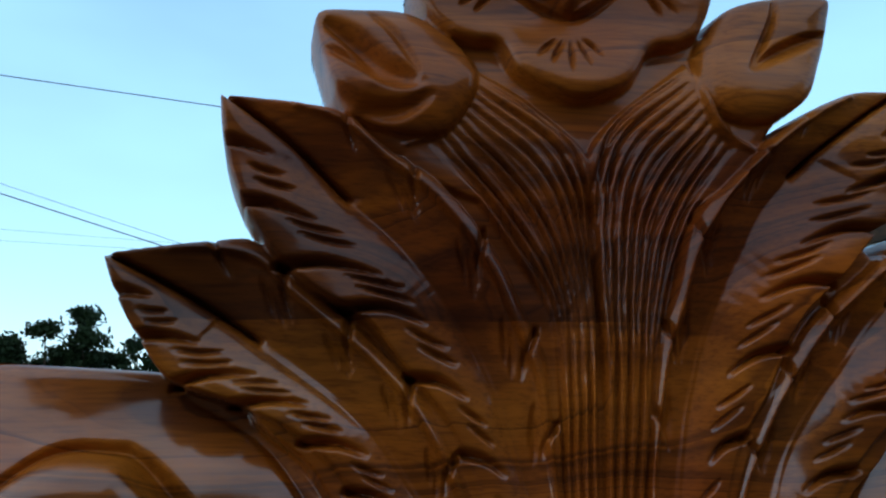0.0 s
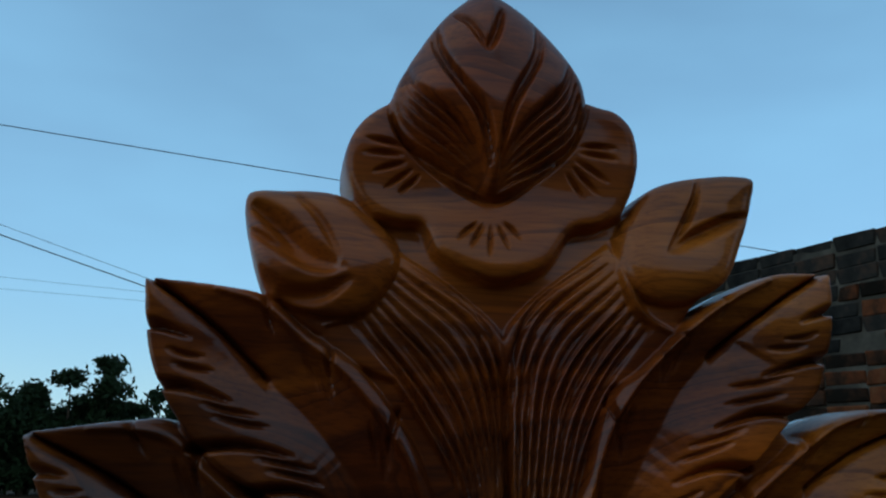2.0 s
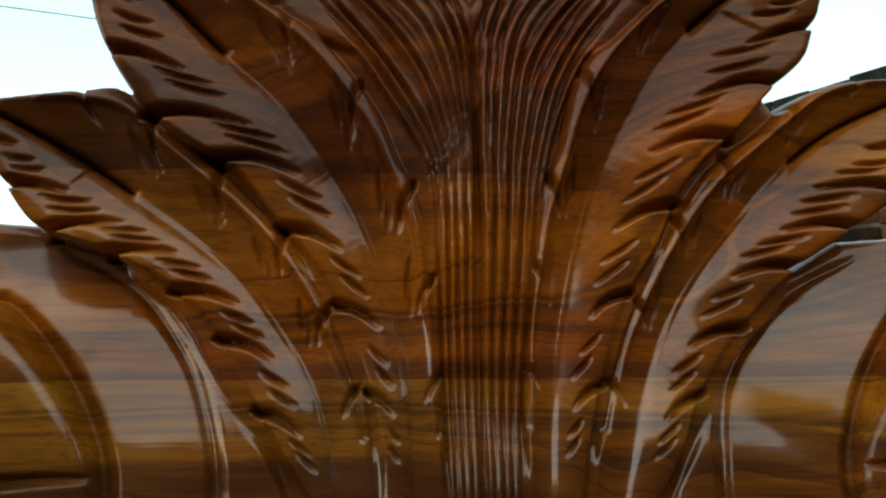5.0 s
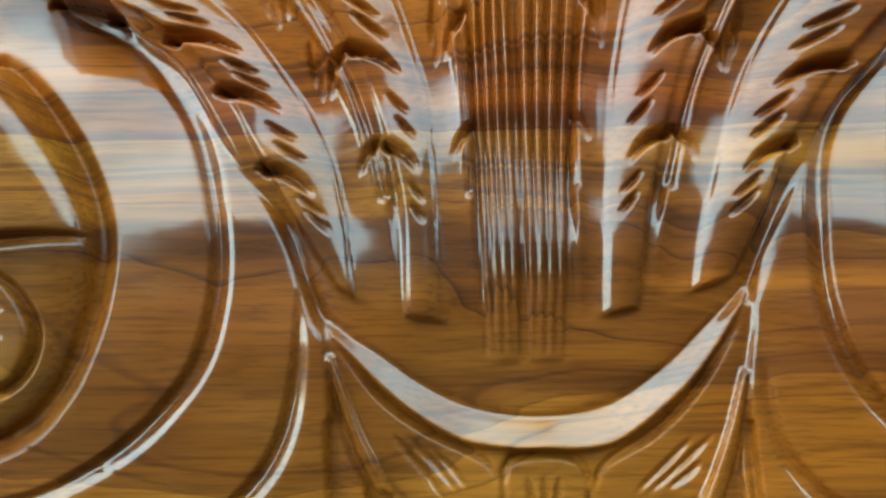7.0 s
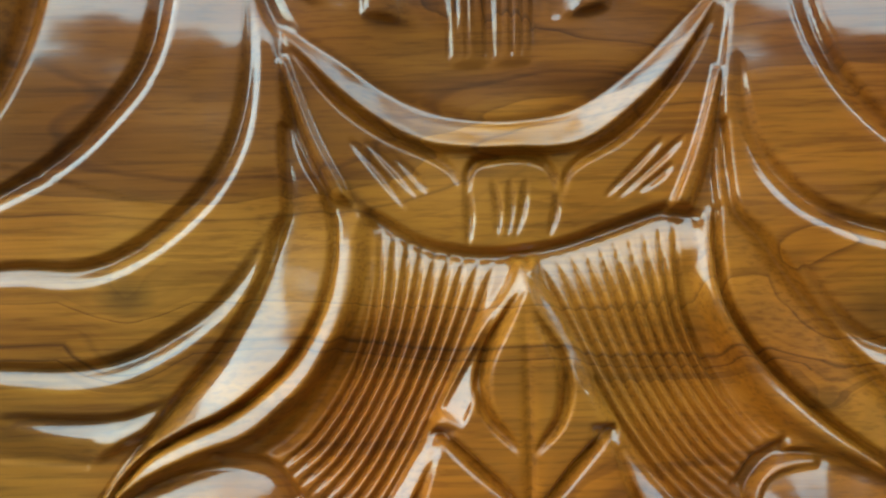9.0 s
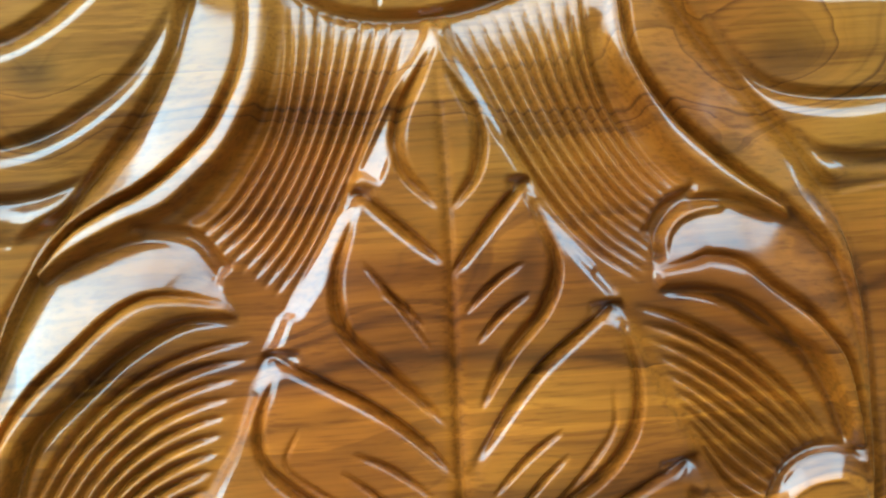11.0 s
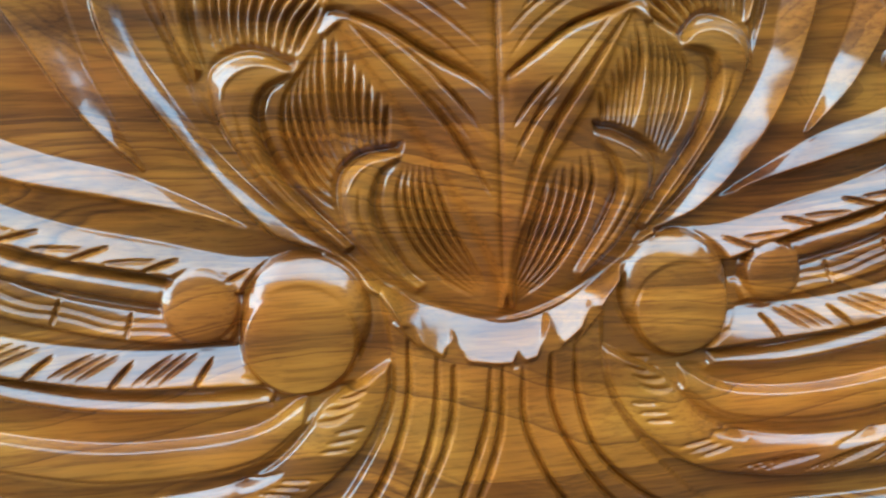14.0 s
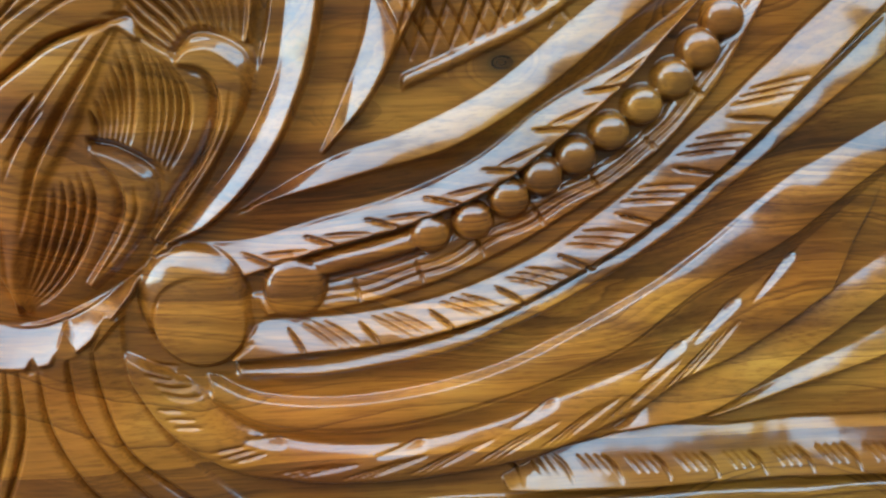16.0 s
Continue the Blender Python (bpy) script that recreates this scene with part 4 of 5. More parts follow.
leaf_lobe(0, [(-12, -35.5), (-10.7, -38.3), (-7.6, -42.9), (-4.3, -48), (-0.7, -55.2), (0.5, -59.8), (0.5, -42.5), (-4.2, -39.5), (-8, -37)])
leaf_lobe(1, [(12.2, -35.5), (10.8, -37.8), (7.5, -44.2), (3.9, -49.4), (1.4, -55.4), (0.5, -59.8), (0.5, -42), (3.5, -39.4), (6.7, -37.3)])
leaf_lobe(2, [(-12.5, -25), (-12.6, -29.7), (-12.2, -35.4), (-8, -37.1), (-4.2, -39.5), (-1.3, -41.2), (0.5, -43), (0.4, -33), (-3.9, -29), (-7.4, -26.3)])
leaf_lobe(3, [(12.7, -23.7), (12.5, -29), (11.7, -35.8), (6.7, -37.5), (3.5, -39.6), (1.4, -41.2), (0.5, -43), (0.5, -33), (4.7, -28.6), (8.4, -25.6)])
leaf_lobe(4, [(-8.8, -16.7), (-11, -21.5), (-12.8, -24.9), (-7.4, -26.8), (-3.9, -29.5), (-1.2, -32.1), (0.4, -34), (0.4, -23), (-1.7, -21), (-4.4, -18.9)])
leaf_lobe(5, [(9.1, -15.1), (11.3, -20.1), (13, -23.6), (8.4, -26.1), (4.7, -29), (2.6, -31.4), (0.5, -34), (0.5, -23), (3.1, -20.2), (5.2, -17.8)])
leaf_lobe(6, [(-3.9, -8.4), (-5.5, -11.8), (-7.9, -14.9), (-8.9, -16.8), (-4.4, -19.4), (-1.7, -21.6), (0.4, -24), (0.6, -12), (-1.7, -10.2)])
leaf_lobe(7, [(4.7, -8.5), (6.5, -12), (9.1, -15.2), (5.2, -18.3), (3.1, -20.7), (1.6, -23), (0.5, -24), (0.7, -12.6), (2.7, -10.5)])
leaf_lobe(8, [(0.4, -0.6), (-1.8, -4), (-4, -8.4), (-1.7, -10.7), (0.6, -12.8), (0.8, -6)])
leaf_lobe(9, [(0.4, -0.6), (3.3, -5.7), (4.8, -8.6), (2.7, -11), (0.6, -13.4), (0.6, -6)])


# bevelled flanks of the upper leaf and the chipped tips of its lobes
for a, b, h0, h1 in (([(0.5, -0.4), (-1.5, -4.0), (-3.7, -7.8)], [(0.8, -1.7), (-1.0, -5.1), (-2.6, -8.5)], 2.4, 3.1), ([(-4.7, -9.4), (-6.2, -11.9), (-8.2, -14.8)], [(-3.7, -9.7), (-5.2, -12.5), (-7.1, -15.0)], 2.4, 3.1),
                     ([(0.6, -0.4), (2.6, -3.3), (4.1, -6.3)], [(0.9, -1.8), (2.1, -4.2), (3.6, -6.9)], 2.4, 3.0), ([(5.0, -9.0), (6.6, -11.2), (8.4, -13.4)], [(4.6, -9.7), (6.0, -11.7), (7.9, -13.8)], 2.4, 3.0)):
    ribbon("leaf_flank", a, b, h0, h1, 0.0, 0.12, "bevelled flank of the central leaf")
for u, v, s in ((-4.0, -8.7, 0.6), (4.8, -8.6, 0.6), (-8.9, -16.6, 1.0), (9.1, -15.2, 0.9), (-12.4, -25, 1.0), (12.6, -23.8, 1.0), (-11.9, -35.6, 1.0), (12.1, -35.6, 1.0)):
    inn = -s if u > 0 else s
    ribbon("tip_facet", [(u - 0.9 * inn, v - 2.0 * s), (u - 0.25 * inn, v - 0.3 * s), (u + 1.6 * inn, v - 0.2 * s)], [(u - 0.5 * inn, v - 2.1 * s), (u + 0.5 * inn, v - 1.3 * s), (u + 1.6 * inn, v - 0.7 * s)], (2.8, 2.0, 2.8), 2.95, 0.0, 0.2, own=False)


def vein(*v):
    cut(v, 0.2, 0.85 if len(v) != 6 else 0.3, skew=2.8 if len(v) != 6 else 1.0, flip=v[0][0] > 0.5)


vein((0.3, -2.1), (-1.5, -5.1), (-1.6, -7.7), (0.1, -9.8))
vein((1.1, -3), (2.6, -5.6), (2.4, -8.2), (1.1, -9.9))
vein((-4.2, -10.4), (-5.3, -13.2), (-5, -15.9), (-2.7, -18.4), (-0.2, -21))
vein((5.1, -10.1), (6.1, -13.1), (5.4, -15.5), (3.5, -17.7), (1.9, -20.3))
vein((-8.8, -18.2), (-9.7, -20.3), (-9.6, -22.5), (-7.3, -24.8), (-4.3, -27), (-1.9, -28.8), (0, -32.1))
vein((9.4, -16.7), (10, -19.2), (9.7, -22.1), (7.9, -24.5), (4.6, -26.7), (2.5, -29.1), (1.3, -32.5))
vein((-11.6, -26.2), (-11.9, -29.8), (-11, -33), (-7.8, -35.4), (-4.1, -38.1), (-1, -40.8))
vein((11.9, -27.6), (11.9, -31.2), (10.8, -33.5), (7.5, -34.9), (3.6, -37.5), (1.5, -39.9))
vein((-10.6, -36.9), (-6.2, -41.6), (-3.3, -45.4), (-0.4, -50.5))
vein((11.1, -36.9), (7.5, -41.8), (4, -47.1), (2, -52.8))
vein((0.6, -2.5), (0.7, -12), (0.4, -24), (0.5, -34), (0.5, -44), (0.4, -58))

# bevelled borders where one lobe lies over the next
for line in ([(-3.9, -8.6), (-1.7, -10.6), (0.3, -12.6)], [(-8.7, -17), (-4.4, -19.3), (-1.7, -21.5), (0.2, -23.8)], [(-12.4, -25.2), (-7.4, -26.8), (-3.9, -29.4), (-1.2, -32), (0.2, -33.8)],
             [(-11.9, -35.8), (-8, -37.1), (-4.2, -39.6), (-1.3, -41.3), (0.2, -42.8)], [(4.7, -8.7), (2.7, -10.8), (0.8, -13.2)], [(8.9, -15.4), (5.2, -18.2), (3.1, -20.6), (1.4, -22.9)],
             [(12.6, -24), (8.4, -26.1), (4.7, -28.9), (2.6, -31.3), (0.8, -33.8)], [(11.9, -36), (6.7, -37.5), (3.5, -39.6), (1.2, -41.3)]):
    cut(line, 0.16, 0.6, skew=3.2, flip=line[0][0] < 0, raw=0.0, taper=0.4)
    cut(line, 0.12, 0.25, raw=0.8)
# a second, finer line runs inside each vein of the broad lobes
for line in ([(-7.6, -20.6), (-8.4, -22.6), (-6.2, -24.6), (-3.4, -26.6), (-1.0, -29.2)], [(8.6, -19.6), (8.5, -22.0), (6.4, -24.6), (3.6, -27.2), (1.6, -29.8)],
             [(-10.4, -28.4), (-10.0, -31.6), (-7.0, -34.0), (-3.6, -36.6), (-0.6, -39.2)], [(10.8, -29.4), (9.8, -32.4), (6.8, -34.0), (3.4, -36.2), (1.3, -38.2)],
             [(-9.4, -36.6), (-5.6, -39.8), (-2.8, -42.8), (-0.4, -46.4)], [(9.8, -36.8), (6.8, -40.2), (3.6, -44.2), (1.4, -48.4)]):
    cut(line, 0.12, 0.35, skew=1.8, flip=line[0][0] > 0)

def slash(a, b):
    cut([a, ((a[0] + b[0]) / 2, (a[1] + b[1]) / 2 + 0.3), b], 0.12, 0.55, skew=1.5, flip=a[0] > 0)


slash((-3.8, -12.4), (-0.6, -17.2))
slash((-3, -13.9), (-0.9, -16))
slash((4.4, -13), (1.3, -15.4))
slash((4.6, -14.6), (1.8, -17))
slash((-5.6, -23.1), (-1.8, -27))
slash((-4.9, -22.2), (-1, -24.9))
slash((5.9, -21.8), (2.1, -25))
slash((6.1, -23.1), (2.6, -26.9))
slash((-7, -32), (-1.6, -36.2))
slash((-5.6, -31.2), (-1.2, -34.6))
slash((7.2, -31.2), (2.2, -35))
slash((6.8, -32.7), (2.6, -36.4))
slash((-5.8, -41.3), (-1.8, -46))
slash((-4.4, -41.2), (-1.2, -44.8))
slash((4.8, -41.6), (1.6, -45.2))
slash((5.2, -42.8), (1.8, -47))
cut([(0.6, -2.5), (0.7, -12), (0.4, -24), (0.5, -34), (0.5, -44), (0.4, -58)], 0.6, 0.12)

# -- rim and collar at the foot of the medallion
ribbon("rim", [(-27.8, -29), (-27.4, -33), (-26.6, -37), (-24, -41.8), (-20.3, -47), (-15.9, -51.6), (-12.6, -54), (-9.3, -57.3)],
       [(-29.4, -29), (-29.2, -33), (-28.4, -37.4), (-25.4, -42.6), (-21.5, -48), (-17.2, -52.8), (-13.6, -55.4), (-9.6, -58)], 1.4, 2.9, 0.1, 0.25, "narrow bright rim of the medallion")
ribbon("rim", [(11.7, -55.2), (15.8, -51.3), (19.7, -46.8), (22.6, -41.5), (23.6, -38), (24.6, -32), (24.8, -28)],
       [(12.2, -55.9), (18.3, -51.5), (22.4, -46.9), (24.8, -42.4), (26.3, -38), (27.4, -32), (27.6, -28)], 1.4, 2.9, 0.1, 0.25, "narrow bright rim of the medallion")
for p in ([(-5.1, -62.8), (-6, -70), (-8.9, -76.8), (-12, -80)], [(-3.8, -62.5), (-4.6, -70), (-8, -77.8)], [(-0.9, -64.3), (-1.7, -70), (-5, -79)], [(0.1, -64.2), (-0.6, -71), (-3.6, -79)],
          [(1.7, -64.4), (1.9, -70.5), (5.2, -77.2), (9.6, -80.3)], [(6.2, -62.6), (6.4, -68), (8.2, -73.3), (12.6, -77.7), (17.5, -80.2)], [(-7.4, -61), (-8, -68), (-11, -75), (-16, -79.6)], [(4.2, -62), (4.3, -69), (8, -76), (12, -80)]):
    cut(p, 0.27, 0.95, skew=1.6, keen=True, raw=0.7)
ribbon("collar", [(-9.4, -57.2), (-5.2, -59.4), (0.2, -61.1), (4.6, -60.2), (9.5, -57.4), (12.2, -55.4)],
       [(-9.4, -58), (-7.7, -60.9), (-4.9, -63.3), (-2, -64.0), (0.4, -64.3), (3, -63.9), (5.5, -62.8), (8.6, -60), (11.9, -56)], 1.0, 3.4, -0.05, 0.15,
       "jagged collar between medallion and stem")
# the stem shows between its teeth
for notch in ([(-5.0, -63.9), (-3.9, -61.5), (-2.4, -64.6)], [(0.8, -64.8), (1.4, -63.1), (2.1, -64.7)], [(2.8, -64.4), (4.1, -60.8), (5.3, -63.3)], [(6.2, -63.2), (7.5, -59.9), (8.9, -60.4)], [(-8.6, -60.4), (-7.0, -60.6), (-6.2, -62.9)]):
    blob("collar", notch, 2.7, 0.0, 1.0, 0.12, smooth=False, own=False)
ribbon("lower_collar", [(-9, -80), (-4, -78.6), (0, -79.6), (4, -78.4), (9, -80)], [(-9, -82), (-5, -83), (0, -81), (4, -83), (9, -82)], 1.6, 3.2, 0.1, 0.2)


# -- wings of feathers to both sides of the stem
def wing(f, right):
    def rb(name, a, b, ha, hb, bulge=0.15, label="", ext=7.0):
        ribbon(name, f(a), f(b), ha, hb, bulge, 0.2, label, ext=ext)
    W1U = [(20.4, -51.1), (27, -47.4), (33.6, -45.2), (40.1, -42.1), (45.1, -38.2)]
    W1L = [(20.4, -51.3), (28.8, -49.1), (36.9, -46.9), (43.9, -42.9), (49.9, -38.2)]
    W3U = [(13.3, -54.3), (19.3, -54.5), (26, -52.8), (33.1, -50.8), (39.3, -47.9), (44.4, -44), (49.6, -40.9), (53.2, -38.2)]
    W3L = [(14, -57.4), (19.2, -57.2), (25.9, -55.2), (33.6, -53.2), (40.3, -50.5), (45.5, -46.8), (50.6, -42.7), (54.7, -38.2)]
    W4U = [(20.1, -59.1), (25.8, -58.4), (34.1, -56.2), (40.4, -52.9), (47.2, -50.2), (52.4, -47), (56.9, -41.9), (59.5, -38.3)]
    W4L = [(21, -60.8), (25.8, -60.7), (33.1, -59.2), (40.5, -56.4), (47.8, -52.2), (54, -47.9), (58.5, -42.8), (61, -38.3)]
    W5U = [(20.5, -61.2), (28.2, -61), (35.6, -59.8), (43, -57), (50.3, -52.2), (57.3, -46.1), (63.2, -40.6), (65.5, -38.3)]
    W5L = [(17.4, -64.7), (23.2, -64.4), (31.6, -63.7), (40.6, -61.5), (48.1, -58.2), (55.3, -52.9), (62.4, -46.7), (67.7, -41.1)]
    W6U = [(17.9, -65.2), (25.7, -65.1), (35.6, -63.4), (45.6, -59.1), (55.4, -53.1), (62.4, -47.2), (67.8, -42)]
    W6L = [(18.3, -66.2), (25.7, -66.3), (35.6, -64.9), (45.7, -60.9), (55.5, -54.9), (62.6, -49.1), (68.1, -44.4)]
    W7U = [(15.4, -66.1), (20.6, -68.7), (30.6, -69), (40.8, -66.8), (50.9, -61.9), (58.3, -57), (65.4, -51.1), (68.7, -49.2)]
    W7L = [(15.8, -68.2), (20.6, -71.1), (30.6, -71.7), (40.8, -69.5), (51.1, -65.6), (58.5, -60.1), (66, -55.7), (69.2, -53.2)]
    W8 = [(13.8, -66.6), (18.6, -71.6), (25.5, -73.5), (35.7, -73.3), (46.1, -70), (56.4, -65.6), (63.8, -59.7), (69.4, -54.8)]
    W9 = [(8.7, -63.8), (9.2, -66.9), (11.7, -71.2), (16.9, -75.3), (22.9, -76.8), (30.6, -77.2), (38.4, -76.6), (46.3, -74.7), (54.1, -71.2), (62, -68.3)]
    rb("wing_hollow", W1L, W3U, 2.2, 1.0, -0.2)
    rb("wing_hollow", W6L, W7U, 2.0, 1.1, -0.2)
    rb("wing_hollow", W7L, W8, 2.3, 1.5, -0.1)
    ribbon("bead_channel", f(W3L), f(W4U), 1.2, 1.0, 0.0, 0.2, ext=7.0, own=False)
    rb("feather_band", W1U, W1L, 1.3, 2.7, 0.15, "long polished feather of the carved wing")
    rb("feather_band", W3U, W3L, 1.2, 2.7, 0.1, "notched feather of the carved wing")
    rb("feather_band", W4U, W4L, 1.3, 2.1, 0.1, "narrow slashed feather of the carved wing")
    rb("feather_band", W5U, W5L, 1.1, 3.0, 0.12, "notched feather of the carved wing")
    rb("feather_band", W6U, W6L, 1.6, 2.5, 0.1, "thin plain feather of the carved wing")
    rb("feather_band", W7U, W7L, (1.9, 2.0, 1.8, 1.4, 1.3), (2.3, 2.4, 2.4, 2.6, 2.6), 0.2, "long polished feather of the carved wing")
    rb("feather_band", W8, W9, (1.9, 1.6, 1.5, 1.4), (2.3, 2.3, 2.3, 2.0), 0.5, "finely slashed lower feather of the wing")
    rb("feather_band", [(51.6, -73.3), (56.6, -69.1), (62.8, -66.1), (70.2, -61)], [(51.6, -73.5), (59.6, -72.1), (67.3, -67.4), (70.7, -64.8)], 1.3, 2.6, 0.1, "long polished feather of the carved wing")
    rb("feather_band", [(60, -72.2), (64.4, -70.2), (71, -67)], [(60, -72.6), (65, -71), (71.2, -68.9)], 1.3, 2.4, 0.1, "thin plain feather of the carved wing")
    rb("feather_band", [(41.1, -77.6), (46.3, -75.3), (54.3, -73.5), (62.5, -73.4), (71.8, -73.3)], [(41.5, -78.4), (47, -78.7), (54, -78.8), (62, -78.5), (72.5, -78.6)], 0.7, 3.6, 0.1, "notched feather along the base")
    rb("blade", [(26.3, -46.9), (28.2, -42.4), (29.9, -38.1), (31, -33)], [(26.4, -47), (30.3, -42.9), (33.1, -38.1), (36, -33)], 1.2, 2.7, 0.1, "slender upright blade of the carving", ext=0)
    # slashes
    def sweep(a, b, ss, w0, w1, slant, width, depth):
        for s in ss:
            cut([at(f(a), s, f(b), w0), at(f(a), s + slant * 0.45, f(b), (w0 + w1) / 2), at(f(a), s + slant, f(b), w1)], width * 0.2, depth * 1.5, skew=1.1, flip=right, raw=0.6, keen=True)
    for k in range(7):
        s = 0.18 + 0.118 * k
        sweep(W3U, W3L, [s], 1.05, 0.3, -0.055, 0.4, 0.7)
        sweep(W3U, W3L, [s + 0.06], 0.85, 0.5, -0.085, 0.2, 0.4)
        sweep(W4U, W4L, [s], 0.05, 0.95, -0.012, 0.3, 0.5)
    for k in range(8):
        s = 0.12 + 0.112 * k
        sweep(W5U, W5L, [s], 1.05, 0.3, -0.065, 0.5, 0.85)
        sweep(W5U, W5L, [s + 0.034, s + 0.052, s + 0.07], 0.85, 0.18, -0.085, 0.12, 0.45)
    for w in (0.35, 0.62):
        cut([at(f(W4U), q, f(W4L), w + 0.06 * math.sin(q * 40)) for q in np.linspace(0.05, 0.98, 24)], 0.2, 0.35, raw=0.5)
    for k in range(9):
        s = 0.08 + 0.098 * k
        sweep(W8, W9, [s, s + 0.017, s + 0.034], 0.85, 0.45, 0.03 if k > 1 else -0.01, 0.28, 0.45)
        if k % 2 == 0 or k > 5:
            cut([at(f(W8), s + 0.07, f(W9), -0.02), at(f(W8), s + 0.066, f(W9), 0.16), at(f(W8), s + 0.058, f(W9), 0.3)], 0.14, 0.5, skew=5.0, blunt=1.0, raw=0.0, flip=not right)
    for k in range(8):
        u = 43.0 + 4.5 * k
        cut(f([(u, -78.0), (u - 0.6, -76.9), (u - 1.7, -75.9)]), 0.12, 0.8, skew=1.5, flip=right, raw=0.3)
        for e in (1.3, 2.1, 2.9):
            cut(f([(u + e + 0.4, -77.3), (u + e - 0.2, -76.6), (u + e - 0.9, -75.9)]), 0.08, 0.45, skew=1.2, flip=right, raw=0.3)
    # beads in their channel, behind a short rod
    top, low = [(22, -56.9), (25.9, -55.6), (30, -54.6), (33.8, -53.6)], [(22, -58.3), (25.9, -57.6), (30, -56.6), (33.8, -55.6)]
    if not right:
        top, low = top + [(37.4, -52.4), (40.4, -50.9)], low + [(37.6, -54.4), (40.8, -53)]
    ribbon("rod", f(top), f(low), 1.5, 1.9, 0.6, 0.2)
    for k, (u, v) in enumerate(((35, -54.2), (38.6, -53.2), (41.7, -51.4), (44.5, -49.6), (47.3, -48), (50.1, -46.1), (52.8, -44), (55.2, -41.9), (57.2, -39.5), (59, -37))):
        if not right and k < 2:
            continue
        (cu, cv), = f([(u, v)])
        disc("bead", cu, cv, 1.6 + 0.05 * math.sin(k), 1.8, 1.0, "round carved bead", ru=1.7)


wing(lambda p: [tuple(q) for q in p], True)
wing(mirror, False)
# lattice corner above the wing
for k in range(9):
    cut([(32 + 1.6 * k, -40.5 + 0.35 * k), (34.5 + 1.6 * k, -33)], 0.22, 0.35)
    cut([(34 + 1.6 * k, -40 + 0.35 * k), (30.5 + 1.6 * k, -33)], 0.22, 0.35)
ribbon("lattice_border", [(33, -41), (38, -38.9), (43, -36.6), (48, -33.5)], [(33, -42.2), (38.4, -40), (43.6, -37.6), (48.8, -34.3)], 1.5, 1.6, 0.3)
# scroll balls and knobs
for cu, cv, r, ku, kv, kr in ((15.4, -59.9, 4.1, 23.4, -58.0, 2.6), (-16.0, -60.1, 4.6, -23.5, -57.4, 3.0)):
    s = 1 if cu > 0 else -1
    disc("scroll", cu - 0.5 * s, cv + 0.7, r + 0.7, 0.9, 2.2, "rolled scroll end", 0.25)
    cut([(cu - s * (r + 0.3), cv - 1), (cu - s * (r - 0.6), cv - r * 0.7), (cu + s * 0.3, cv - r - 0.6), (cu + s * r, cv - r * 0.8)], 0.5, 0.7)
    disc("scroll_ball", cu, cv - 1.2, r, 2.45, 0.45, "polished ball of the scroll", 0.25)
    cut([(cu + r * 0.97 * math.cos(a), cv - 1.2 + r * 0.97 * math.sin(a)) for a in np.linspace(radians(-215 if s > 0 else 35), radians(5 if s > 0 else -185), 12)], 0.2, 0.55)
    disc("scroll_knob", ku, kv - 0.4, kr, 2.0, 0.9, "smaller rounded scroll end", 0.25)
    for k in range(4):
        cut([(cu - s * (5.6 - 0.6 * k), cv - 4.6 - 0.9 * k), (cu - s * (4 - 0.6 * k), cv - 5.3 - 0.9 * k), (cu - s * (2.4 - 0.6 * k), cv - 5.4 - 0.9 * k)], 0.3, 0.4)
# plain base board with a moulded edge
ribbon("base_moulding", [(-54, -79.7), (-30, -79.8), (-15, -80.2), (0, -81.6), (15.2, -80.2), (35.8, -79.7), (80, -79.8)], [(-54, -81), (-30, -81.1), (-15, -81.5), (0, -82.9), (15, -81.5), (36, -81), (80, -81.1)], 1.8, 2.5, 0.3, 0.2)
ribbon("base_board", [(-54, -81), (-30, -81.1), (-15, -81.5), (0, -82.9), (15, -81.5), (36, -81), (80, -81.1)], [(-54, -89), (-30, -89), (-15, -89), (0, -89), (15, -89), (36, -89), (80, -89)], 2.1, 2.0, 0.2, 0.2)


HELD = {"volute_eye": "volute", "scroll_ball": "scroll", "flower_bud": "flower_dish"}


def wander(lengths, size, seed):
    """Slow uneven waves left by the carver's hand."""
    rng = np.random.default_rng(seed)
    out = np.zeros_like(H)
    for _ in range(14):
        a, p = rng.uniform(0, 2 * math.pi, 2)
        k = 2 * math.pi / (rng.uniform(0.7, 1.5) * (lengths[0] * abs(math.cos(a)) + lengths[1] * abs(math.sin(a))))
        out += np.sin(k * (math.cos(a) * UU[None, :] + math.sin(a) * VV[:, None]) + p).astype(np.float32)
    return out * size / 14 ** 0.5


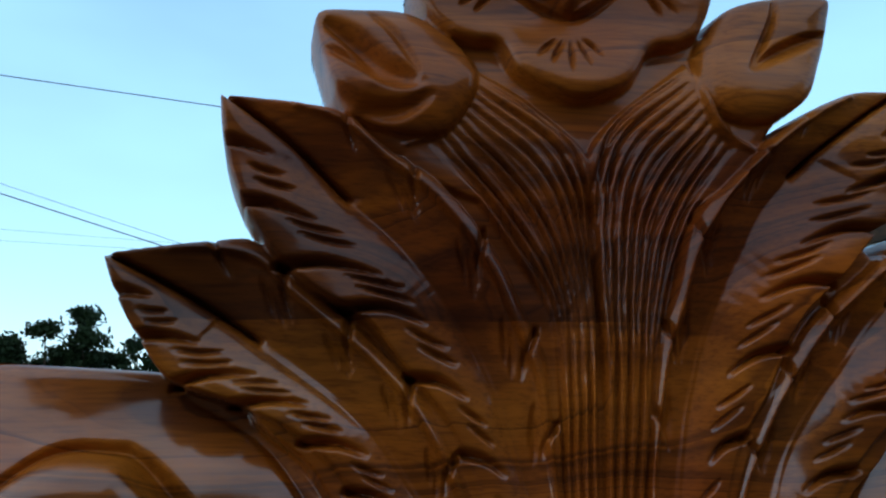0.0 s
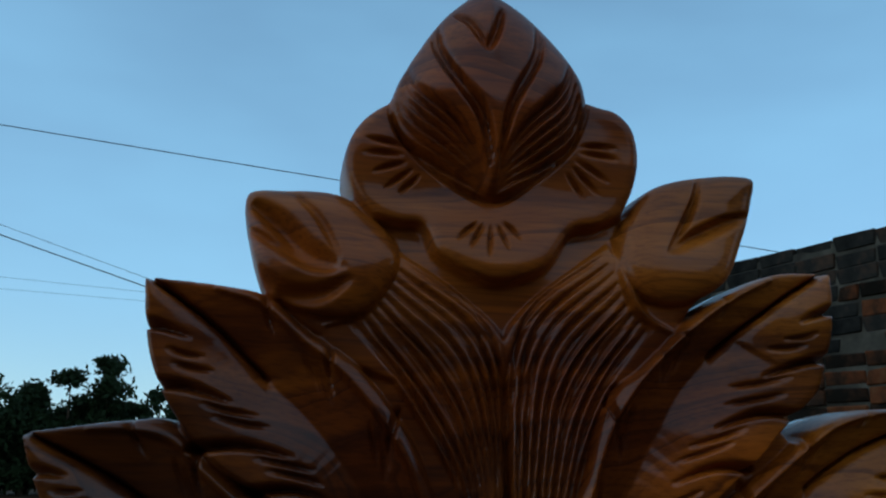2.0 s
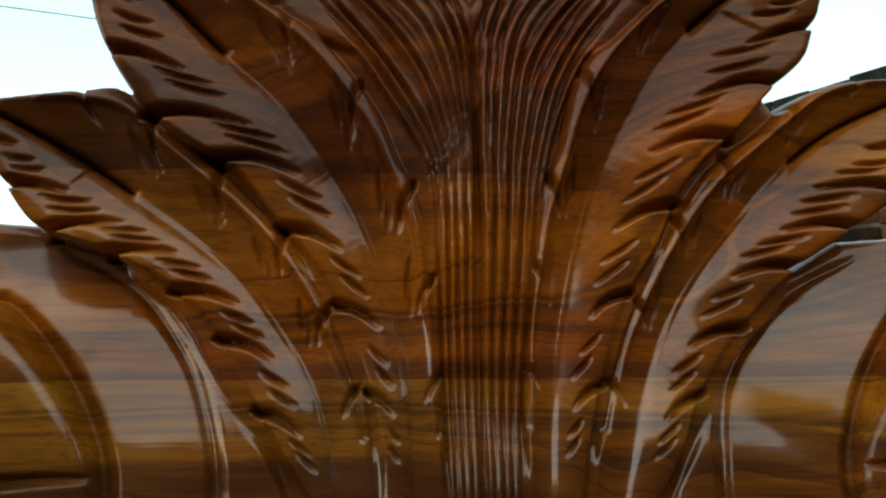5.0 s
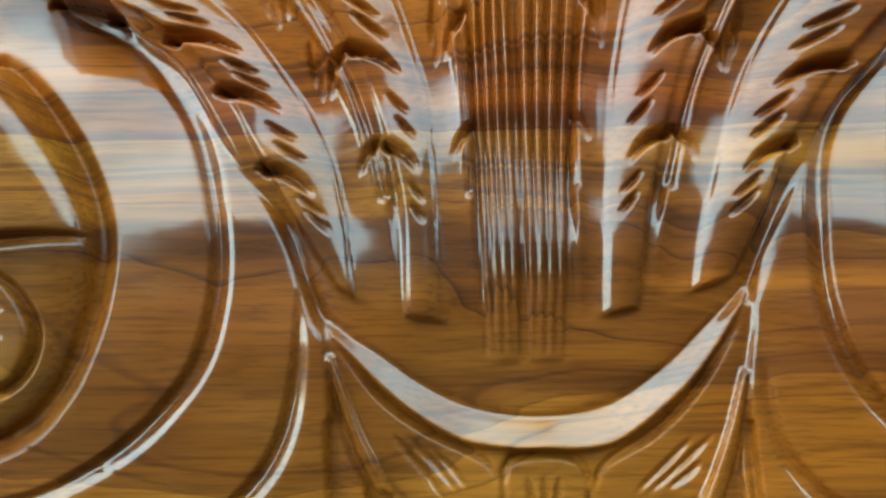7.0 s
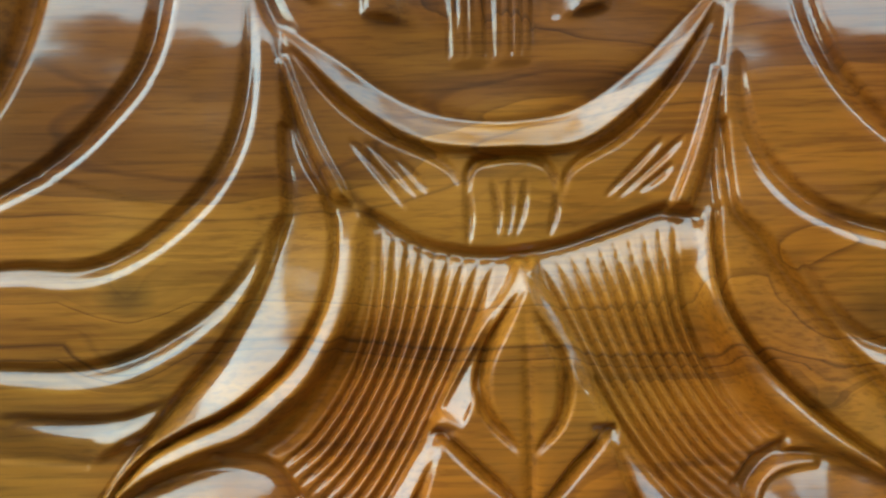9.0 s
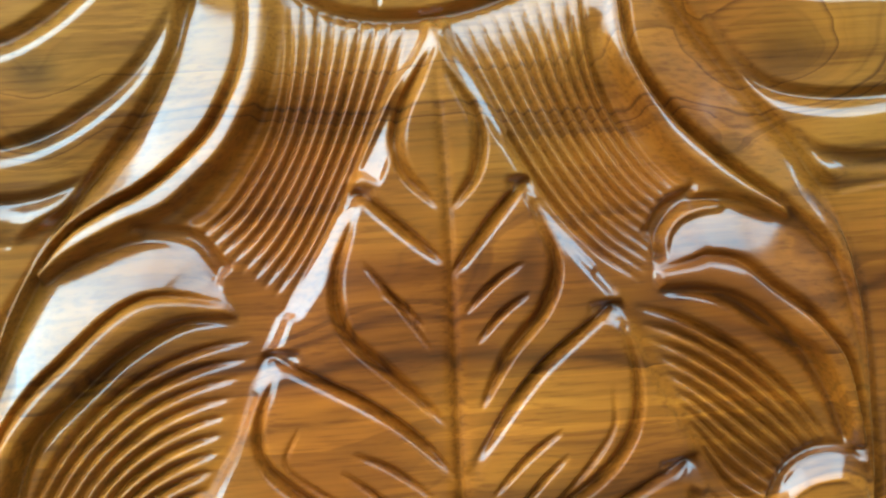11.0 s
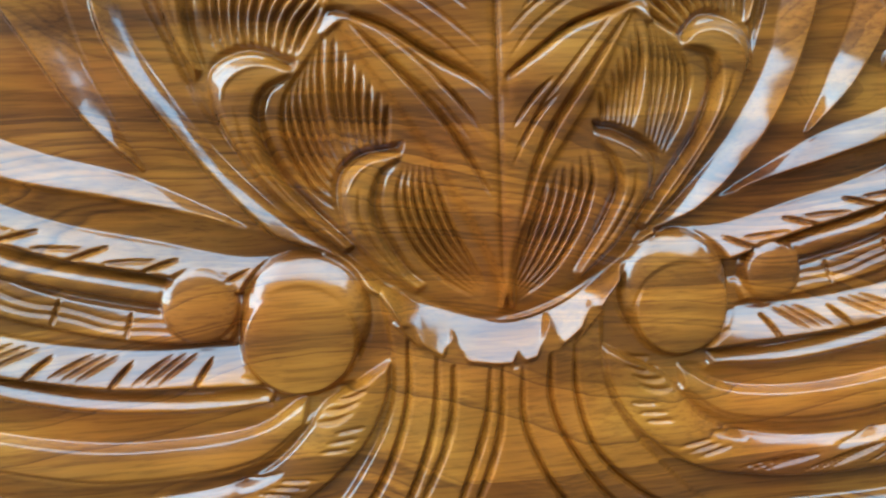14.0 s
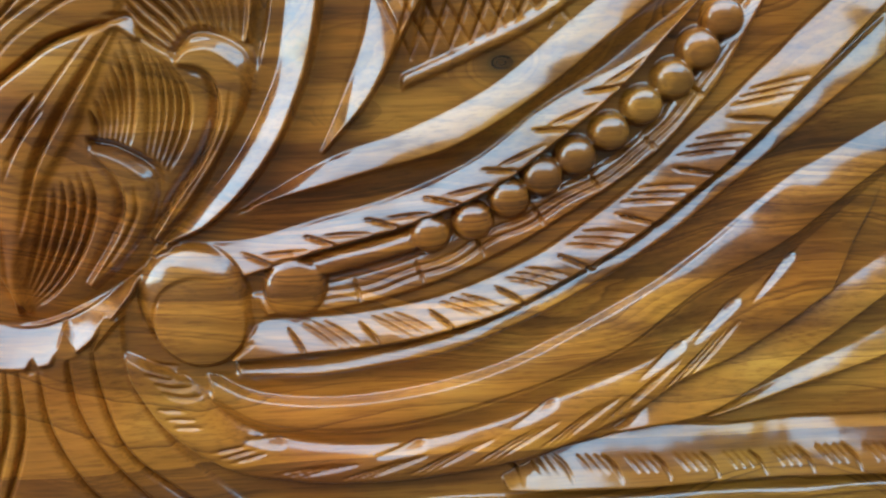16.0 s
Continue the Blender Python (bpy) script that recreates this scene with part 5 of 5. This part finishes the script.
def build_headboard():
    global H
    made = []
    root = new("carved_headboard")
    tagged(root, "tall lacquered teak headboard carved with leaves, shells and scrolls", "headboard")
    # soften the tool edges a little and let the surface wander
    h = H + wander((9.0, 5.0), 0.13, 3) + wander((2.6, 1.9), 0.014, 4)
    for _ in range(1):
        h[1:-1, 1:-1] = (h[1:-1, 1:-1] * 4 + h[:-2, 1:-1] + h[2:, 1:-1] + h[1:-1, :-2] + h[1:-1, 2:]) / 8
    raw = RAW.copy()
    for _ in range(2):
        raw[1:-1, 1:-1] = (raw[1:-1, 1:-1] * 4 + raw[:-2, 1:-1] + raw[2:, 1:-1] + raw[1:-1, :-2] + raw[1:-1, 2:]) / 8
    raw = np.clip(raw * 1.3, 0, 1)
    # the crest got a thinner coat
    raw = np.maximum(raw, 0.75 * np.clip((VV - 29) / 9, 0, 1)[:, None])
    # lacquer is rubbed thin on sharp edges
    soft = h.copy()
    for _ in range(4):
        soft[1:-1, 1:-1] = (soft[1:-1, 1:-1] * 2 + soft[:-2, 1:-1] + soft[2:, 1:-1] + soft[1:-1, :-2] + soft[1:-1, 2:]) / 6
    raw = np.maximum(raw, 0.7 * np.clip((h - soft - 0.02) / 0.06, 0, 1))
    # the crest leans back towards its top
    back = np.clip((VV - 51.0) / 8.0, 0, 1)
    h -= (1.8 * back * back * (3 - 2 * back))[:, None]
    rim = np.clip(SIL, 0, 0.9)
    h -= np.where(SIL < 0.9, 0.9 - np.sqrt(np.maximum(0, 0.81 - (0.9 - rim) ** 2)), 0) * 0.7
    gv, gu = np.gradient(SIL, CELL)
    hv, hu = np.gradient(h, CELL)
    nrm = np.stack([-hu, -np.ones_like(hu), -hv], -1)
    nrm /= np.linalg.norm(nrm, axis=-1, keepdims=True)
    # outer vertices slide onto the outline
    gl = np.maximum(np.hypot(gu, gv), 0.3)
    off = np.where(SIL < 0, -SIL, 0)
    pu = UU[None, :] + off * gu / gl
    pv = VV[:, None] + off * gv / gl
    keep = SIL > 0
    cell = keep[:-1, :-1] | keep[1:, :-1] | keep[:-1, 1:] | keep[1:, 1:]
    xyz = np.stack([pu / 100, -(h - H_MEAN) / 100, Z0 + pv / 100], -1).reshape(-1, 3).astype(np.float32)
    nrm = nrm.reshape(-1, 3).astype(np.float32)
    out = np.stack([-gu / gl, np.zeros_like(gu), -gv / gl], -1).reshape(-1, 3).astype(np.float32)
    jj, ii = np.nonzero(cell)
    ids = np.maximum(np.maximum(ID[jj, ii], ID[jj + 1, ii]), np.maximum(ID[jj, ii + 1], ID[jj + 1, ii + 1]))
    a = jj * NU + ii
    quads = np.stack([a, a + 1, a + 1 + NU, a + NU], 1)
    # border edges of the whole board become its sides
    pad = np.pad(cell, 1)
    walls = []
    for dj, di, e in ((-1, 0, (0, 1)), (0, 1, (1, 2)), (1, 0, (2, 3)), (0, -1, (3, 0))):
        b = ~pad[1 + jj + dj, 1 + ii + di]
        walls.append(np.stack([quads[b, e[0]], quads[b, e[1]], ids[b]], 1))
    walls = np.vstack(walls)
    order = np.argsort(ids, kind="stable")
    cuts = np.searchsorted(ids[order], np.arange(len(PARTS) + 1))
    for k, (name, label) in enumerate(PARTS):
        q = quads[order[cuts[k]:cuts[k + 1]]]
        if len(q) < 6:
            continue
        used, inv = np.unique(q, return_inverse=True)
        co, no, rw = xyz[used], nrm[used], raw.reshape(-1)[used]
        faces = inv.reshape(-1, 4)
        w = walls[walls[:, 2] == k][:, :2]
        if len(w):
            wu, wi = np.unique(w, return_inverse=True)
            wi = wi.reshape(-1, 2) + len(co)
            back = xyz[wu].copy()
            back[:, 1] = BACK
            m = len(wu)
            faces = np.vstack([faces, np.stack([wi[:, 0], wi[:, 0] + m, wi[:, 1] + m, wi[:, 1]], 1)])
            co, no, rw = np.vstack([co, xyz[wu], back]), np.vstack([no, out[wu], out[wu]]), np.concatenate([rw, np.zeros(2 * m, np.float32)])
        me = bpy.data.meshes.new(name)
        me.vertices.add(len(co))
        me.vertices.foreach_set("co", co.ravel())
        me.loops.add(faces.size)
        me.loops.foreach_set("vertex_index", faces.ravel().astype(np.int32))
        me.polygons.add(len(faces))
        me.polygons.foreach_set("loop_start", np.arange(0, faces.size, 4, dtype=np.int32))
        me.update(calc_edges=True)
        me.polygons.foreach_set("use_smooth", np.ones(len(faces), bool))
        me.normals_split_custom_set_from_vertices(no)
        me.attributes.new("gouged", "FLOAT", "POINT").data.foreach_set("value", rw.astype(np.float32))
        me.materials.append(WOOD)
        ob = new(name, me)
        ob.parent = root
        made.append((name, co[:, 0].mean(), ob))
        if name in HELD:
            # carved out of another part: hangs under the nearest of that kind
            ob.parent = min((m for m in made if m[0] == HELD[name]), key=lambda m: abs(m[1] - made[-1][1]))[2]
        if label:
            tagged(ob, label)
    # plain back and the rail that stands on the ground
    bm = bmesh.new()
    st = 8
    seen = {}
    ok = SIL[::st, ::st] > 0.3
    for j, i in zip(*np.nonzero(ok[:-1, :-1] & ok[1:, :-1] & ok[:-1, 1:] & ok[1:, 1:])):
        vs = []
        for dj, di in ((0, 0), (1, 0), (1, 1), (0, 1)):
            key = (j + dj, i + di)
            if key not in seen:
                seen[key] = bm.verts.new((UU[key[1] * st] / 100, BACK, Z0 + VV[key[0] * st] / 100))
            vs.append(seen[key])
        bm.faces.new(vs)
    part("back_board", bm, WOOD, root, "plain flat back of the headboard")
    bm = bmesh.new()
    box(bm, (U0 / 100, -0.012, 0.0), (U1 / 100, BACK, Z0 + V0 / 100 + 0.004))
    bmesh.ops.bevel(bm, geom=list(bm.edges), offset=0.004, segments=2, affect="EDGES")
    part("bottom_rail", bm, WOOD, root, "plain bottom rail on the ground")


build_headboard()


# ---- ruined brick wall beside the yard ----
def brick_wall():
    root = new("brick_wall")
    tagged(root, "weathered ruined brick wall with a broken top edge", "wall", kind="structure")
    a, d = Vector((2.16, 4.46, 0)), Vector((0.38, -0.83, 0)).normalized()
    side = Vector((-d.y, d.x, 0))
    turn = Matrix((( d.x, side.x, 0, 0), (d.y, side.y, 0, 0), (0, 0, 1, 0), (0, 0, 0, 1)))
    k0, k1, thick = -1.6, 6.6, 0.23
    rnd = random.Random(5)

    def top(k):
        return 2.62 + 0.06 * math.sin(k * 1.3 + 0.6) + 0.05 * noise.noise((k * 2.1, 3.0, 0)) + 0.03 * noise.noise((k * 7.0, 1.0, 0)) + 0.02 * min(k, 2)
    # mortar core, a little behind the brick faces
    bm = bmesh.new()
    n = 60
    rows = []
    for i in range(n + 1):
        k = k0 + (k1 - k0) * i / n
        p = a + d * k
        z = top(k) - 0.06
        rows.append([bm.verts.new(p + side * o + Vector((0, 0, h))) for o, h in ((-thick / 2 + 0.012, -0.1), (-thick / 2 + 0.012, z), (thick / 2 - 0.012, z), (thick / 2 - 0.012, -0.1))])
    for r, q in zip(rows, rows[1:]):
        for i in range(4):
            bm.faces.new((r[i], q[i], q[(i + 1) % 4], r[(i + 1) % 4]))
    bm.faces.new(rows[0])
    bm.faces.new(rows[-1][::-1])
    bmesh.ops.recalc_face_normals(bm, faces=bm.faces)
    part("mortar", bm, MORTAR, root, "crumbling grey lime mortar")

    def brick_mesh(bm, m, w):
        vs = box(bm, (-w / 2, -thick / 2, 0), (w / 2, thick / 2, 0.077))
        for v in vs:
            v.co += Vector((rnd.uniform(-1, 1), rnd.uniform(-1, 1), rnd.uniform(-1, 1))) * 0.009
            v.co = m @ v.co
        return vs
    shapes = []
    for w, mat in ((0.225, BRICK), (0.219, BRICK), (0.107, BRICK), (0.225, SOOT), (0.219, SOOT), (0.107, SOOT)):
        bm = bmesh.new()
        brick_mesh(bm, Matrix.Identity(4), w)
        bmesh.ops.bevel(bm, geom=list(bm.edges), offset=0.006, segments=1, affect="EDGES")
        me = bpy.data.meshes.new("brick")
        bm.to_mesh(me)
        bm.free()
        me.materials.append(mat)
        shapes.append(me)
    rest = bmesh.new()
    count = 0
    for c in range(35):
        z = c * 0.086
        k = k0 + (0.12 if c % 2 else 0)
        while k < k1:
            w = 2 if rnd.random() < 0.12 else rnd.randrange(2)
            step_ = 0.117 if w == 2 else 0.234
            kk = k + step_ / 2
            k += step_
            if z + 0.075 > top(kk) + rnd.uniform(-0.02, 0.035) or rnd.random() < 0.015:
                continue
            m = Matrix.Translation(a + d * kk + Vector((0, 0, z)) + side * rnd.uniform(-0.006, 0.007)) @ turn @ Matrix.Rotation(rnd.uniform(-0.02, 0.02), 4, "Y")
            black = rnd.random() < 1.1 - (top(kk) - z) * 1.2
            if -1.2 < kk < 1.8 and z > 0.95 and count < 300:
                ob = new("brick", shapes[w + 3 * black])
                ob.parent = root
                ob.matrix_basis = m
                count += 1
            else:
                first = len(rest.faces)
                brick_mesh(rest, m, (0.225, 0.219, 0.107)[w])
                rest.faces.ensure_lookup_table()
                for q in range(first, len(rest.faces)):
                    rest.faces[q].material_index = int(black)
    others = part("rest_of_bricks", rest, BRICK, root)
    others.data.materials.append(SOOT)
    tagged(others, kind="stuff")


brick_wall()


# ---- trees at the far side of the yard ----
def limb(bm, a, b, ra, rb, sides=7):
    ax = (b - a).normalized()
    s = ax.orthogonal().normalized()
    t = ax.cross(s)
    r = [[bm.verts.new(p + (s * math.cos(2 * math.pi * i / sides) + t * math.sin(2 * math.pi * i / sides)) * q) for i in range(sides)] for p, q in ((a, ra), (b, rb))]
    for i in range(sides):
        bm.faces.new((r[0][i], r[0][(i + 1) % sides], r[1][(i + 1) % sides], r[1][i]))
    bm.faces.new(r[1])


def tree(x, y, z, height, spread, seed, airy, label):
    rnd = random.Random(seed)
    root = new("tree")
    root.location = (x, y, z)
    tagged(root, label, "tree", "trees beyond the yard")
    wood, tips = bmesh.new(), []
    knee = Vector((rnd.uniform(-0.15, 0.15), 0, height * 0.3))
    limb(wood, Vector((0, 0, -0.3)), knee, 0.16, 0.11)
    for i in range(13):
        a = 2 * math.pi * (i + rnd.random()) / 13
        r = spread * rnd.uniform(0.35, 0.95)
        tip = Vector((math.cos(a) * r, math.sin(a) * r, height * rnd.uniform(0.12, 0.97) * (1.05 - 0.3 * r / spread)))
        mid = knee.lerp(tip, 0.55) + Vector((rnd.uniform(-0.2, 0.2), rnd.uniform(-0.2, 0.2), 0.12))
        limb(wood, knee, mid, 0.07, 0.04, 5)
        limb(wood, mid, tip, 0.04, 0.012, 5)
        tips += [mid, tip]
    tips.append(Vector((0, 0, height * 0.98)))
    limb(wood, knee, tips[-1], 0.09, 0.015, 5)
    part("trunk", wood, BARK, root)
    verts, faces = [], []
    for tip in tips:
        for _ in range(7 if airy else 11):
            c = tip + Vector((rnd.gauss(0, 0.32), rnd.gauss(0, 0.32), rnd.gauss(0, 0.24))) * (spread * 0.45)
            c.z = max(0.15, min(c.z, height))
            size = rnd.uniform(0.22, 0.42) * spread * 0.5
            for _ in range(26 if airy else 40):
                p = c + Vector((rnd.gauss(0, 1), rnd.gauss(0, 1), rnd.gauss(0, 0.8))) * size * 0.6
                u = Vector((rnd.gauss(0, 1), rnd.gauss(0, 1), rnd.gauss(0, 1))).normalized()
                v = u.orthogonal().normalized()
                q = rnd.uniform(0.06, 0.12)
                n0 = len(verts)
                verts += [p - u * q * 1.5, p + v * q * 0.7, p + u * q * 1.5, p - v * q * 0.7]
                faces.append((n0, n0 + 1, n0 + 2, n0 + 3))
    me = bpy.data.meshes.new("crown")
    me.from_pydata([tuple(v) for v in verts], [], faces)
    me.materials.append(LEAF)
    ob = new("crown", me)
    ob.parent = root


for k, (x, y, h, w, airy) in enumerate(((-18.5, 37, 3.9, 2.4, 0), (-16.2, 36.5, 3.7, 2.2, 0), (-14.2, 37, 3.8, 2.2, 0), (-12.4, 38, 3.6, 1.5, 0), (-11.0, 38, 4.2, 1.5, 0), (-9.3, 38, 4.8, 1.9, 0),
                                        (-7.4, 38.5, 3.6, 1.5, 1), (-5.0, 39, 3.2, 1.7, 0), (-12.8, 40, 2.8, 2.2, 0), (-9.8, 40.5, 2.7, 2.2, 0), (-6.6, 41, 2.7, 2.2, 0), (-20.5, 39, 3.2, 2.4, 0))):
    tree(x + 0.7, y, 0.0, h + 0.65, w, 11 + k, airy, "tall open-crowned dark tree against the sky" if airy else "dense low bushy dark tree at the yard's edge")


# ---- overhead cables ----
def cable(p, q, sag, r):
    cu = bpy.data.curves.new("overhead_cable", "CURVE")
    cu.dimensions, cu.bevel_depth, cu.bevel_resolution = "3D", r, 1
    sp = cu.splines.new("POLY")
    n = 24
    sp.points.add(n)
    for i, pt in enumerate(sp.points):
        f = i / n
        v = Vector(p).lerp(Vector(q), f)
        pt.co = (v.x, v.y, v.z - sag * 4 * f * (1 - f), 1)
    cu.materials.append(CABLE)
    tagged(new("overhead_cable", cu), "thin black overhead cable against the sky", "cable", "overhead cables")


cable((-22, 13, 8.14), (18, 13, 4.12), 0.03, 0.008)
cable((-14, 13, 7.52), (2.0, 13, 2.52), 0.02, 0.009)
cable((-14, 13, 7.76), (2.0, 13, 2.62), 0.03, 0.004)
cable((-22, 16, 5.55), (6, 16, 3.96), 0.02, 0.003)
cable((-22, 16, 5.05), (6, 16, 3.96), 0.02, 0.003)


# ---- small hut and timber stack in the yard ----
def hut():
    root = new("hut")
    root.location = (-9.2, 36.6, 0.0)
    tagged(root, "small pale plastered hut under the trees", "hut")
    bm = bmesh.new()
    box(bm, (-0.55, -0.5, 0), (0.55, 0.5, 0.85))
    bmesh.ops.bevel(bm, geom=list(bm.edges), offset=0.02, segments=1, affect="EDGES")
    part("wall", bm, PLASTER, root)
    bm = bmesh.new()
    v = [bm.verts.new(p) for p in ((-0.7, -0.65, 0.83), (0.7, -0.65, 0.83), (0.7, 0.65, 1.0), (-0.7, 0.65, 1.0), (-0.7, -0.65, 0.88), (0.7, -0.65, 0.88), (0.7, 0.65, 1.05), (-0.7, 0.65, 1.05))]
    for f in ((3, 2, 1, 0), (4, 5, 6, 7), (0, 1, 5, 4), (1, 2, 6, 5), (2, 3, 7, 6), (3, 0, 4, 7)):
        bm.faces.new([v[i] for i in f])
    part("roof", bm, PLANK, root)
    bm = bmesh.new()
    box(bm, (-0.2, -0.52, 0), (0.1, -0.498, 0.6))
    part("door", bm, BARK, root)


hut()


def timber_stack():
    root = new("timber_stack")
    root.location = (-3.0, 4.15, 0)
    tagged(root, "low stack of grey sawn planks on bearers", "timber stack")
    rnd = random.Random(3)
    z = 0.0
    for k in range(8):
        for x in (-0.9, 0.9):
            bm = bmesh.new()
            box(bm, (x - 0.05, -0.3, z), (x + 0.05, 0.3, z + 0.07))
            part("bearer", bm, BARK, root)
        z += 0.07
        for y in (-0.18, 0.14):
            bm = bmesh.new()
            o = rnd.uniform(-0.1, 0.1)
            box(bm, (-1.3 + o, y - 0.13, z), (1.3 + o, y + 0.13, z + 0.055))
            bmesh.ops.bevel(bm, geom=list(bm.edges), offset=0.005, segments=1, affect="EDGES")
            part("plank", bm, PLANK, root)
        z += 0.055


timber_stack()


# ---- unseen plain walls added behind the walk to block the low sky ----
def unseen_wall(name, lo, hi):
    bm = bmesh.new()
    box(bm, lo, hi)
    bmesh.ops.bevel(bm, geom=list(bm.edges), offset=0.03, segments=2, affect="EDGES")
    tagged(part(name, bm, MUD), "unseen plain brown plastered wall that blocks the low sky", "wall", kind="structure")


unseen_wall("unseen_wall_south", (-6.8, -7.3, -0.1), (5.0, -7.0, 4.6))
unseen_wall("unseen_wall_east", (5.003, -7.3, -0.1), (5.3, -1.75, 4.6))
